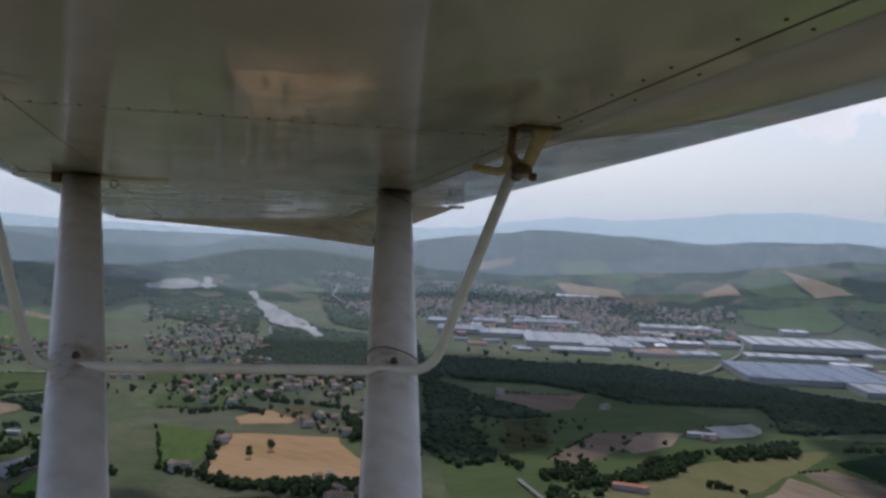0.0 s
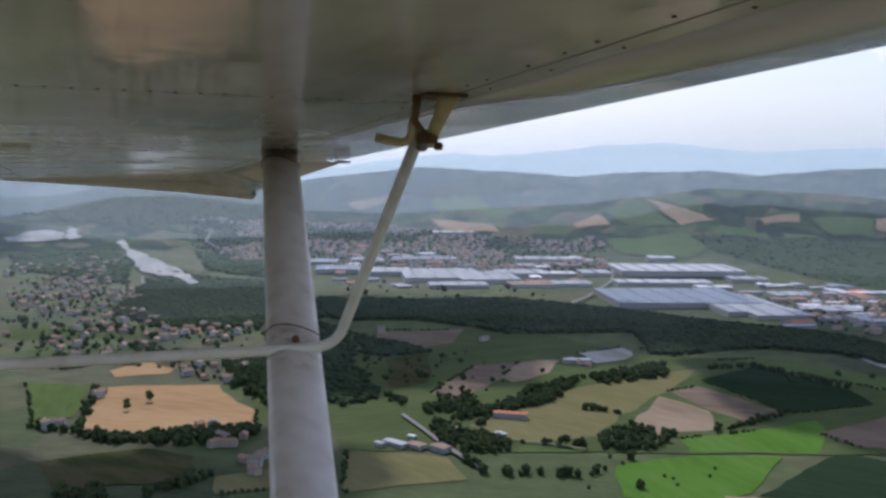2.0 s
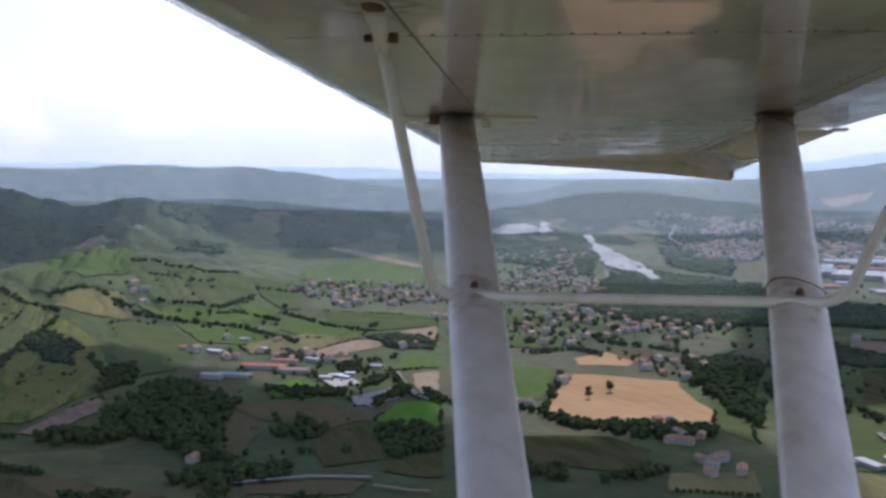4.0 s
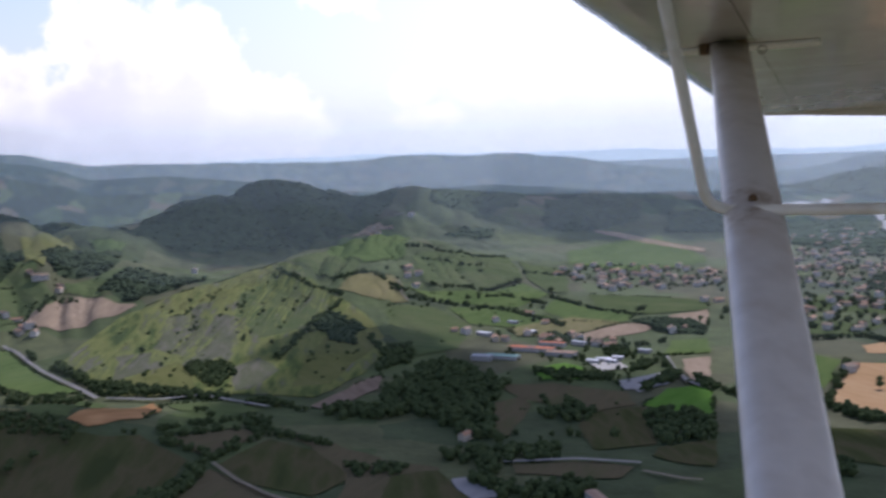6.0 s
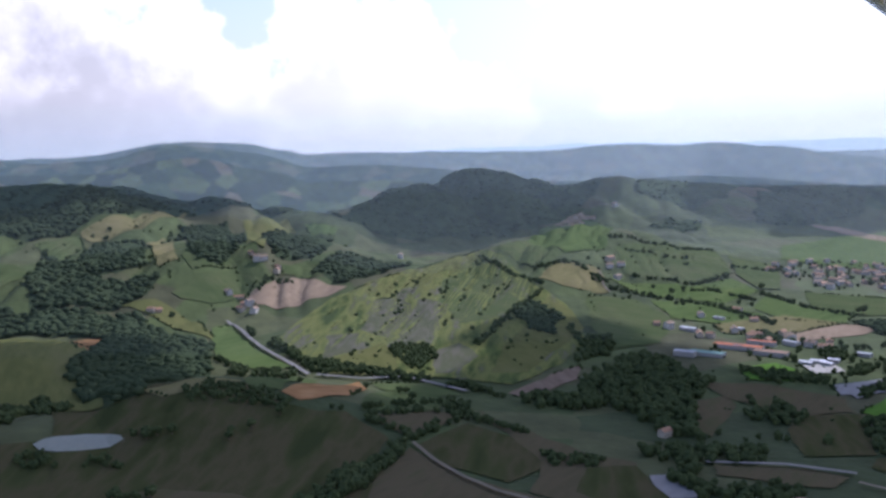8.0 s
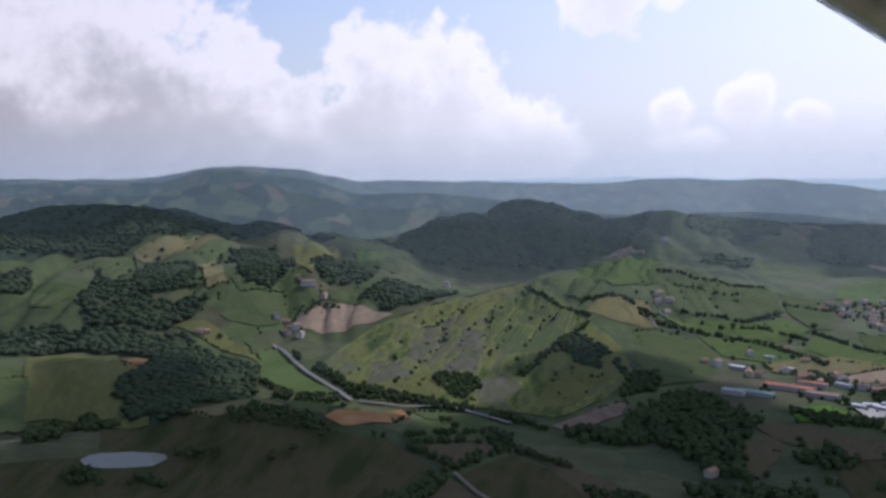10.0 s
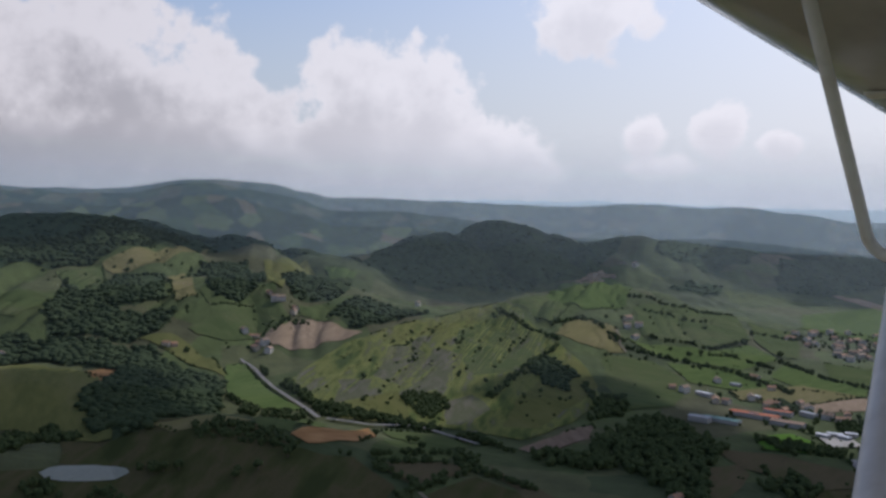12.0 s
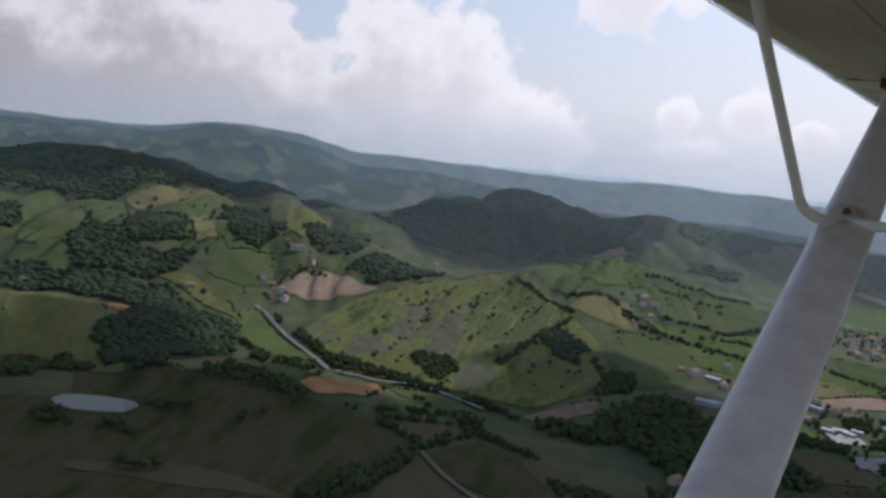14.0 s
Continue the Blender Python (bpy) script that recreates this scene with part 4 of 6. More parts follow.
field(STUBBLE, (-817, 1044), (-819, 1172), (-772, 1198), (-757, 1134), (-787, 1029))
field(CONCRETE, (-619, 870), (-611, 905), (-605, 938), (-585, 914), (-575, 862), (-591, 841))
field(STUBBLE, (-1927, 1551), (-1972, 1637), (-1959, 1670), (-1938, 1667), (-1948, 1635))
field(STUBBLE, (-804, 1259), (-779, 1348), (-710, 1230), (-770, 1235))
field(STUBBLE, (-621, 1012), (-603, 1049), (-517, 900), (-558, 922))
field(LEAF_GREEN, (-695, 1103), (-661, 1147), (-615, 1068), (-651, 1022))
field(HAY, (-924, 1027), (-911, 1163), (-824, 1179), (-821, 1049), (-877, 998))
field(GRAVEL, (-700, 927), (-682, 961), (-650, 933), (-666, 897))
field(CONCRETE, (-601, 863), (-595, 931), (-567, 893), (-571, 840))
field(STUBBLE, (-1435, 533), (-1476, 592), (-1480, 646), (-1424, 695), (-1398, 646), (-1383, 571), (-1394, 522), (-1423, 523))
field(PASTURE, (-1453, 412), (-1516, 530), (-1478, 566), (-1430, 516), (-1421, 459), (-1433, 420))
field(LEAF_GREEN, (-1335, 431), (-1341, 465), (-1202, 448), (-1083, 452), (-1115, 405), (-1198, 393))
field(PASTURE, (-1529, 625), (-1605, 768), (-1531, 761), (-1473, 661), (-1498, 611))
field(PASTURE, (-1574, 466), (-1909, 671), (-1552, 594), (-1529, 545), (-1516, 465))
road(5.5, (-1356, 464), (-1300, 467), (-1218, 458), (-1144, 456), (-1078, 454), (-1037, 451))
road(6, (-1029, 457), (-976, 490), (-954, 538), (-894, 548), (-846, 554))
road(4, (-711, 407), (-662, 399), (-615, 396), (-573, 400), (-537, 411), (-513, 429))
road(3, (-1277, 1129), (-1206, 1074), (-1159, 1044))
road(6, (-648, 1016), (-598, 956), (-554, 912), (-527, 900))
road(5, (-523, 571), (-479, 615), (-431, 637))
road(4, (-418, 621), (-385, 624), (-371, 631))
road(4, (-1947, 1722), (-1941, 1768), (-1926, 1785))
field(DRY_GRASS, (-1355, 124), (-1315, 222), (-1279, 254), (-1218, 210), (-1170, 204), (-1096, 230), (-913, 186), (-934, 158), (-1103, 129), (-1097, 95))
field(ORANGE_SOIL, (-1306, 231), (-1322, 283), (-1275, 270), (-1272, 242))
# sunlit ridge line of the near hill, painted as a paler hay strip
field(HAY, (-913, 222), (-907, 283), (-893, 318), (-875, 289), (-884, 236))
field(DRY_GRASS, (-1457, 324), (-1439, 379), (-1364, 423), (-1289, 422), (-1340, 390), (-1398, 358))
field(PASTURE, (-1693, 166), (-1673, 214), (-1601, 229), (-1529, 177), (-1559, 150))
field(PASTURE, (-1221, 110), (-1204, 6), (-1084, -9), (-1066, 91))
field(HAY, (-1775, 462), (-1848, 518), (-1564, 455), (-1543, 417))
field(HAY, (-1846, 361), (-1921, 485), (-2065, 643), (-1885, 496), (-1800, 370))
field(DRY_GRASS, (-2012, 740), (-2093, 873), (-2018, 867), (-1560, 606), (-1612, 595))
field(LEAF_GREEN, (-2039, 895), (-2006, 963), (-1972, 938), (-1984, 888))
field(LEAF_GREEN, (-1610, 274), (-1604, 301), (-1566, 296), (-1562, 273))
field(PASTURE, (-1789, 269), (-1843, 358), (-1670, 340), (-1693, 279))
water((-859, 115), (-865, 124), (-867, 135), (-865, 149), (-863, 163), (-856, 176), (-844, 183), (-836, 184), (-832, 170), (-835, 152), (-841, 134), (-849, 120))

# ---- trees and buildings: how each kind is made ----
def lump(seed, detail):
    """A rough clump of leaves about one metre in radius: points and triangles."""
    bm = bmesh.new()
    bmesh.ops.create_icosphere(bm, subdivisions=detail, radius=1.0)
    rng = random.Random(seed)
    for v in bm.verts:
        v.co *= 0.78 + 0.42 * rng.random()
        v.co.z *= 1.12
    bm.verts.ensure_lookup_table()
    pts = np.array([v.co[:] for v in bm.verts])
    tris = np.array([[v.index for v in f.verts] for f in bm.faces])
    bm.free()
    return pts, tris


COARSE = [lump(i, 1) for i in range(8)]
FINE = [lump(i + 20, 2) for i in range(8)]


def clumps(name, spots, mat, shapes, smooth=False):
    """One mesh of many clumps: spots are x, y, z, radius, height."""
    rng = random.Random(len(spots))
    verts, tris, at = [], [], 0
    for x, y, z, r, h in spots:
        p, t = shapes[rng.randrange(len(shapes))]
        a = rng.random() * 6.28
        c, s = math.cos(a), math.sin(a)
        q = np.column_stack([(p[:, 0] * c - p[:, 1] * s) * r + x, (p[:, 0] * s + p[:, 1] * c) * r + y, p[:, 2] * h + z])
        verts.append(q)
        tris.append(t + at)
        at += len(p)
    v, t = np.concatenate(verts), np.concatenate(tris)
    me = bpy.data.meshes.new(name)
    me.vertices.add(len(v))
    me.vertices.foreach_set("co", v.ravel())
    me.loops.add(t.size)
    me.loops.foreach_set("vertex_index", t.ravel().astype(np.int32))
    me.polygons.add(len(t))
    me.polygons.foreach_set("loop_start", np.arange(0, t.size, 3, dtype=np.int32))
    me.polygons.foreach_set("use_smooth", np.full(len(t), smooth))
    me.update(calc_edges=True)
    me.materials.append(mat)
    return new(name, me)


def inside(x, y, poly):
    odd = False
    for (ax, ay), (bx, by) in zip(poly, poly[1:] + poly[:1]):
        if (ay > y) != (by > y) and x < (bx - ax) * (y - ay) / (by - ay) + ax:
            odd = not odd
    return odd


def scatter(spacing, poly, seed):
    """Jittered spots inside an outline."""
    rng = random.Random(seed)
    xs, ys = [p[0] for p in poly], [p[1] for p in poly]
    out = []
    y = min(ys)
    while y < max(ys):
        x = min(xs)
        while x < max(xs):
            px, py = x + (rng.random() - 0.5) * spacing * 1.1, y + (rng.random() - 0.5) * spacing * 1.1
            if inside(px, py, poly):
                out.append((px, py, rng.random()))
            x += spacing
        y += spacing
    return out


def canopy_spots(places, size):
    """The closed canopy of a wood seen from far off."""
    v = np.array([(x, y) for x, y, _ in places])
    z = height(v[:, 0], v[:, 1])
    if math.hypot(v[0, 0], v[0, 1]) > 2000:
        return [(x, y, h + size * (0.44 + 0.12 * k), size * (0.6 + 0.7 * k), size * (0.18 + 0.10 * ((k * 5.7) % 1))) for (x, y, k), h in zip(places, z)]
    return [(x, y, h + size * (0.38 + 0.2 * k), size * (0.5 + 0.3 * k), size * (0.28 + 0.16 * ((k * 5.7) % 1))) for (x, y, k), h in zip(places, z)]


def tree_spots(places, size):
    v = np.array([(x, y) for x, y, _ in places])
    z = height(v[:, 0], v[:, 1])
    spots = []
    for (x, y, k), h in zip(places, z):
        r = size * (0.42 + 0.32 * k)
        tall = r * (0.9 + 0.5 * ((k * 7.3) % 1))
        spots.append((x, y, h + r * 0.7, r * 0.85, tall * 0.9))
        for i in range(3):
            a, q = k * 40 + 2.1 * i, (k * 13.7 + 0.37 * i) % 1
            spots.append((x + r * 0.62 * math.cos(a), y + r * 0.62 * math.sin(a), h + r * (0.7 + 0.75 * q), r * (0.38 + 0.2 * q), r * (0.36 + 0.22 * q)))
    return spots


def wood(size, spacing, *points):
    far = math.hypot(sum(p[0] for p in points) / len(points), sum(p[1] for p in points) / len(points))
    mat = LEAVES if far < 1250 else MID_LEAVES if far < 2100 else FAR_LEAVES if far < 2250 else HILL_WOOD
    outline = ragged(list(points), 25, 9.0)
    if far > 1250:
        sheet = drape("woodland", mat, outline, size * 0.55)
        co = np.array([v.co[:] for v in sheet.data.vertices])
        edge = np.full(len(co), 1e9)
        for (ax, ay), (bx, by) in zip(outline, outline[1:] + outline[:1]):
            dx, dy = bx - ax, by - ay
            k = np.clip(((co[:, 0] - ax) * dx + (co[:, 1] - ay) * dy) / (dx * dx + dy * dy + 1e-9), 0, 1)
            edge = np.minimum(edge, np.hypot(co[:, 0] - ax - k * dx, co[:, 1] - ay - k * dy))
        rise = np.clip(edge / (1.6 * size), 0, 1)
        co[:, 2] += (1.6 * vnoise(co[:, 0] / 9, co[:, 1] / 9, 41) + 1.6 * vnoise(co[:, 0] / 23, co[:, 1] / 23, 42)) * rise - size * 0.5 * (1 - rise)
        sheet.data.vertices.foreach_set("co", co.ravel())
        sheet.data.polygons.foreach_set("use_smooth", [True] * len(sheet.data.polygons))
        tagged(sheet, "closed canopy of a broadleaf wood", "woodland", "woods", "stuff")
    places = [p for p in scatter(spacing, outline, len(points) + int(far)) if vnoise(p[0] / 70, p[1] / 70, 11) > (-0.62 if far < 1250 else -0.8)]
    if far > 2100:
        places = [p for p in places if p[2] < 0.45]
    if places:
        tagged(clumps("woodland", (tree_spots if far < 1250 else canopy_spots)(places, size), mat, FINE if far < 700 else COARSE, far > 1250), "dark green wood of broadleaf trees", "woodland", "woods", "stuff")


def bushes(count, size, *points):
    """Single bushes strewn over rough ground."""
    rng = np.random.RandomState(count)
    xs, ys = [p[0] for p in points], [p[1] for p in points]
    x, y = rng.uniform(min(xs), max(xs), count * 12), rng.uniform(min(ys), max(ys), count * 12)
    dip = height(x, y) - (height(x + 18, y) + height(x - 18, y) + height(x, y + 18) + height(x, y - 18)) / 4
    fit = (dip < 0.1 - 1.1 * rng.rand(len(x))) & (vnoise(x / 60, y / 60, 15) > -0.8 + 0.6 * rng.rand(len(x)))
    places = [(a, b, 1.9 * rng.rand() ** 2.5 - 0.5) for a, b in zip(x[fit], y[fit]) if inside(a, b, list(points))][:count]
    tagged(clumps("bushes", tree_spots(places, size), LEAVES, COARSE), "scattered dark bushes on a rough slope", "bushes", "bushes", "stuff")


def hedge(*points):
    rng = random.Random(int(abs(points[0][0])))
    places = []
    for (ax, ay), (bx, by) in zip(points, points[1:]):
        n = max(1, int(math.hypot(bx - ax, by - ay) / 5.5))
        places += [(ax + (bx - ax) * (i + rng.random()) / n + rng.gauss(0, 2.2), ay + (by - ay) * (i + rng.random()) / n + rng.gauss(0, 2.2), rng.random()) for i in range(n) if rng.random() > 0.14]
    tagged(clumps("hedgerow", tree_spots(places, 6.5), LEAVES, COARSE), "ragged hedgerow of bushes and small trees", "hedgerow", "hedgerows", "stuff")


def border_hedges():
    """Low bushes along the edges of fields, some twenty edges to a row."""
    rng = random.Random(4)
    for start in range(0, len(BORDERS), 16):
        places = []
        for (ax, ay), (bx, by) in BORDERS[start:start + 16]:
            n = max(1, int(math.hypot(bx - ax, by - ay) / 5.0))
            for i in range(n):
                if vnoise(ax / 9 + i / 4, ay / 9, 17) > -0.35:
                    places.append((ax + (bx - ax) * i / n + rng.gauss(0, 1.2), ay + (by - ay) * i / n + rng.gauss(0, 1.2), rng.random() * 0.8))
        if places:
            tagged(clumps("hedgerow", tree_spots(places, 3.4), LEAVES, COARSE), "low hedge of bushes along the edge of a field", "hedgerow", "hedgerows", "stuff")


def shape(name, mat, verts, faces, parent):
    ob = mesh_object(name, verts, faces, mat, parent)
    return ob


def make_tree(seed):
    """A broadleaf tree: tapered trunk with limbs, and a crown of clumps."""
    rng = random.Random(seed)
    base = new("tree")
    bm = bmesh.new()
    def limb(a, b, r0, r1):
        a, b = Vector(a), Vector(b)
        turn = (b - a).to_track_quat("Z", "Y").to_matrix()
        rows = [[bm.verts.new(p + turn @ Vector((r * math.cos(k * 1.047), r * math.sin(k * 1.047), 0))) for k in range(6)] for p, r in ((a, r0), ((a + b) / 2, (r0 + r1) / 2 * 1.05), (b, r1))]
        for u, w in zip(rows, rows[1:]):
            for k in range(6):
                bm.faces.new((u[k], u[(k + 1) % 6], w[(k + 1) % 6], w[k]))
    limb((0, 0, -1), (0, 0, 4.5), 0.38, 0.22)
    spots = []
    for i in range(7):
        a = i * 0.9 + rng.random()
        tip = (2.2 * math.cos(a), 2.2 * math.sin(a), 5.0 + 2.2 * rng.random())
        limb((0, 0, 2.5 + 0.3 * i), tip, 0.15, 0.05)
        spots.append((*tip, 1.5 + 0.7 * rng.random(), 1.4 + 0.5 * rng.random()))
    for i in range(9):
        a, d = rng.random() * 6.28, rng.random() * 2.3
        spots.append((d * math.cos(a), d * math.sin(a), 4.2 + 4.6 * rng.random() * (1 - d / 5), 1.2 + 0.6 * rng.random(), 1.1 + 0.5 * rng.random()))
    part("trunk", bm, BARK, base)
    crown = clumps("crown", spots, LEAVES, COARSE)
    crown.parent = base
    return tagged(base, "single broadleaf tree with an uneven dark green crown", "tree", "field trees")


TREES = [make_tree(i) for i in range(3)]
for i, t in enumerate(TREES):
    t.matrix_basis = pose(*polar(63 + 4 * i, 1010 + 40 * i), float(height(*polar(63 + 4 * i, 1010 + 40 * i))))
planted = [0]


def lone_trees(*points):
    for x, y in points:
        planted[0] += 1
        k = planted[0]
        far = math.hypot(x, y)
        s = (0.95 + 0.35 * ((k * 0.618) % 1)) * (1.0 if far < 1500 else 1.25)
        t = copy_thing(TREES[k % 3], pose(x, y, float(height(x, y)), 0, 0, k * 77))
        t.scale = (s, s, s)


def gable(l, w, h, rise, over):
    """Walls with gables, and a two-pitched roof with thickness, round the origin."""
    a, b = l / 2, w / 2
    wall = [(-a, -b, -2), (a, -b, -2), (a, b, -2), (-a, b, -2), (-a, -b, h), (a, -b, h), (a, b, h), (-a, b, h), (-a, 0, h + rise), (a, 0, h + rise)]
    wall_faces = [(0, 1, 5, 4), (2, 3, 7, 6), (1, 2, 6, 9, 5), (3, 0, 4, 8, 7)]
    c, d, t = a + over, b + over, 0.25
    low = h - rise * over / b
    roof = [(-c, -d, low + t), (c, -d, low + t), (c, 0, h + rise + t), (-c, 0, h + rise + t), (c, d, low + t), (-c, d, low + t)]
    roof += [(x, y, z - t) for x, y, z in roof]
    roof_faces = [(0, 1, 2, 3), (3, 2, 4, 5), (7, 6, 9, 8), (8, 9, 11, 10), (0, 6, 7, 1), (4, 10, 11, 5), (1, 7, 8, 2), (2, 8, 10, 4), (0, 3, 9, 6), (3, 5, 11, 9)]
    return wall, wall_faces, roof, roof_faces


GLASS = material("dark_window", noisy((0.03, 0.035, 0.04), (0.05, 0.055, 0.06)), 0.1, gloss=0.6)


def make_house(l, w, h, rise, i):
    base = new("house")
    wall, wf, roof, rf = gable(l, w, h, rise, 0.6)
    body = shape("wall", WALLS[i % 3], wall, wf, base)
    shape("roof", TILES[i % 3], roof, rf, base)
    cx, cz = l * 0.22, h + rise * 0.55
    bm = bmesh.new()
    bmesh.ops.create_cube(bm, size=1.0, matrix=Matrix.LocRotScale((cx, w * 0.15, cz + 0.7), None, (0.8, 0.8, 1.8)))
    part("chimney", bm, WALLS[i % 3], base)
    for side in (-1, 1):
        for k in range(max(2, int(l / 3.5))):
            for floor_ in range(max(1, int(h / 2.9))):
                x, z = -l / 2 + (k + 0.5) * l / max(2, int(l / 3.5)), 1.5 + 2.9 * floor_
                y = side * (w / 2 + 0.03)
                shape("window", GLASS, [(x - 0.5, y, z - 0.7), (x + 0.5, y, z - 0.7), (x + 0.5, y, z + 0.7), (x - 0.5, y, z + 0.7), (x - 0.5, y - side * 0.1, z - 0.7), (x + 0.5, y - side * 0.1, z - 0.7), (x + 0.5, y - side * 0.1, z + 0.7), (x - 0.5, y - side * 0.1, z + 0.7)], [(0, 1, 2, 3), (0, 4, 5, 1), (2, 6, 7, 3), (1, 5, 6, 2), (3, 7, 4, 0)], base)
    words = ("cream plastered house with a terracotta tile roof", "pale plastered house with a weathered brown tile roof", "brick-brown farmhouse with an orange tile roof")[i % 3]
    return tagged(base, words, "house", "village houses")


HOUSES = [make_house(11, 8, 5.6, 2.2, 0), make_house(14, 9, 6.2, 2.4, 1), make_house(9, 7.5, 5.2, 2.0, 2), make_house(17, 8, 5.6, 2.2, 0), make_house(12, 10, 8.2, 2.4, 1)]
for i, hs in enumerate(HOUSES):
    hs.matrix_basis = pose(*polar(27 + 0.8 * i, 1640), float(height(*polar(27 + 0.8 * i, 1640))), 0, 0, 20 * i)
built = [0]


def house_at(x, y):
    built[0] += 1
    k = built[0]
    copy_thing(HOUSES[(k * 7) % 5], pose(x, y, float(height(x, y)) + 0.4, 0, 0, (k * 53) % 4 * 45 + 12 * ((k * 0.37) % 1)))


def village(spacing, *points):
    spots = [p for p in scatter(spacing * 0.92, ragged(list(points), 40, 22), int(abs(points[0][0]))) if vnoise(p[0] / 90, p[1] / 90, 32) > -0.45]
    for x, y, k in spots:
        if k > 0.3:
            house_at(x, y)
    green = [(x + 10, y + 9, k) for x, y, k in spots] + [(x - 11, y + 12, 1 - k) for x, y, k in spots]
    if green:
        tagged(clumps("garden_trees", tree_spots(green, 5.5), LEAVES, COARSE), "garden trees and shrubs among village houses", "trees", "garden trees", "stuff")


def farmhouses(*points):
    for x, y in points:
        house_at(x, y)


def far_town(spacing, *points):
    """A distant part of the town: hundreds of small roofs in one mesh, with trees between."""
    verts, faces, slots = [], [], []
    spots = scatter(spacing * 0.85, ragged(list(points), 60, 45), int(abs(points[0][1])))
    rng = random.Random(5)
    for x, y, k in spots:
        if k < 0.25 or vnoise(x / 120, y / 120, 31) < -0.35:
            continue
        l, w, h = 9 + 9 * rng.random(), 7 + 4 * rng.random(), 4 + 4 * rng.random() * k
        wall, wf, roof, rf = gable(l, w, h, 1.8, 0.5)
        turn = Matrix.Rotation(rng.choice((0.2, 0.5, 1.2, 1.8)) + rng.random() * 0.3, 3, "Z")
        z = float(height(x, y)) + 3
        tone = rng.choice((0, 0, 1, 2))
        for pts, fs, slot in ((wall, wf, 3 + rng.randrange(2)), (roof, rf[:2], tone)):
            n = len(verts)
            verts += [tuple(turn @ Vector(p) + Vector((x, y, z))) for p in pts]
            faces += [tuple(i + n for i in f) for f in fs]
            slots += [slot] * len(fs)
    ob = mesh_object("town_houses", verts, faces, TOWN_TILES[0])
    for m in (TOWN_TILES[1], TOWN_TILES[2], WALLS[0], WALLS[1]):
        ob.data.materials.append(m)
    ob.data.polygons.foreach_set("material_index", slots)
    tagged(ob, "crowded roofs of a town seen from far off", "town", kind="stuff")
    green = [(x + 12, y - 9, k) for x, y, k in spots if k < 0.75] + [(x - 8, y + 13, k) for x, y, k in spots if vnoise(x / 120, y / 120, 31) < -0.1]
    tagged(clumps("town_trees", tree_spots(green, 5.5), FAR_LEAVES, COARSE), "trees between the houses of the town", "trees", kind="stuff")


SHED_WORDS = {"white_sheet_roof": "long factory hall with a white sheet roof", "pale_sheet_roof": "low industrial hall with a pale grey sheet roof", "blue_grey_sheet_roof": "wide factory hall with a blue-grey sheet roof", "bright_sheet_roof": "small hall with a bright white roof",
              "brown_sheet_roof": "farm shed with a brown sheet roof", "teal_sheet_roof": "long shed with a teal sheet roof", "red_tile_roof": "long barn with a red tile roof"}


def shed(x, y, l, w, h, turn, mat):
    """An industrial hall: walls, and a roof of several shallow bays."""
    base = new("factory_hall" if l > 60 else "barn")
    base.matrix_basis = pose(x, y, float(height(x, y)) + 0.5, 0, 0, turn)
    a, b = l / 2, w / 2
    shape("wall", SHED_WALL, [(-a, -b, -3), (a, -b, -3), (a, b, -3), (-a, b, -3), (-a, -b, h), (a, -b, h), (a, b, h), (-a, b, h)], [(0, 1, 5, 4), (1, 2, 6, 5), (2, 3, 7, 6), (3, 0, 4, 7)], base)
    bays = max(1, round(w / 22))
    for i in range(bays):
        y0, y1 = -b + w * i / bays, -b + w * (i + 1) / bays
        ym, rise = (y0 + y1) / 2, max(0.8, w / bays * 0.07)
        e = 0.5
        shape("roof_bay", mat, [(-a - e, y0, h), (a + e, y0, h), (a + e, ym, h + rise), (-a - e, ym, h + rise), (a + e, y1, h), (-a - e, y1, h)], [(0, 1, 2, 3), (3, 2, 4, 5), (1, 4, 2), (0, 3, 5)], base)
        if l > 60:
            for k in range(max(1, int(l / 45))):
                x0 = -a + (k + 0.4) * l / max(1, int(l / 45))
                shape("skylight", GLASS, [(x0, y0 + (ym - y0) * 0.3, h + rise * 0.3 + 0.25), (x0 + 12, y0 + (ym - y0) * 0.3, h + rise * 0.3 + 0.25), (x0 + 12, y0 + (ym - y0) * 0.7, h + rise * 0.7 + 0.25), (x0, y0 + (ym - y0) * 0.7, h + rise * 0.7 + 0.25)], [(0, 1, 2, 3)], base)
    return tagged(base, SHED_WORDS[mat.name.split(".")[0]], "factory hall" if l > 60 else "barn", "halls and barns")


CLOUD = material("cloud_vapour", noisy((0.82, 0.82, 0.83), (0.88, 0.88, 0.88)), 1.0, gloss=0.0)


def shade_cloud(*points):
    """An unseen cumulus added high overhead, towards the sun from the ground it shades."""
    up = 1700.0
    dx, dy = polar(SUN_BEARING, up / math.tan(radians(SUN_HEIGHT)))
    spots = []
    for x, y, k in scatter(62, ragged(list(points), 60, 30), 12):
        spots.append((x + dx, y + dy, up + 40 * k, 52 + 22 * k, 34 + 40 * k))
    tagged(clumps("cloud", spots, CLOUD, FINE), "white cumulus cloud added out of view to shade the land", "cloud", kind="stuff")

# ---- woods and hedges ----
wood(8, 9, (-864, 2537), (-707, 2321), (-496, 2260), (-414, 1881), (-643, 2106), (-821, 2321))
wood(8, 10, (-839, 2764), (-571, 2610), (-507, 2311), (-691, 2417))
wood(9, 16, (634, 2883), (1197, 2742), (956, 2186), (854, 2399), (686, 2748))
wood(8, 9, (-789, 2247), (-574, 2014), (-403, 1932), (-303, 1805), (-269, 1604), (-440, 1545), (-576, 1610), (-665, 1696), (-737, 2020))
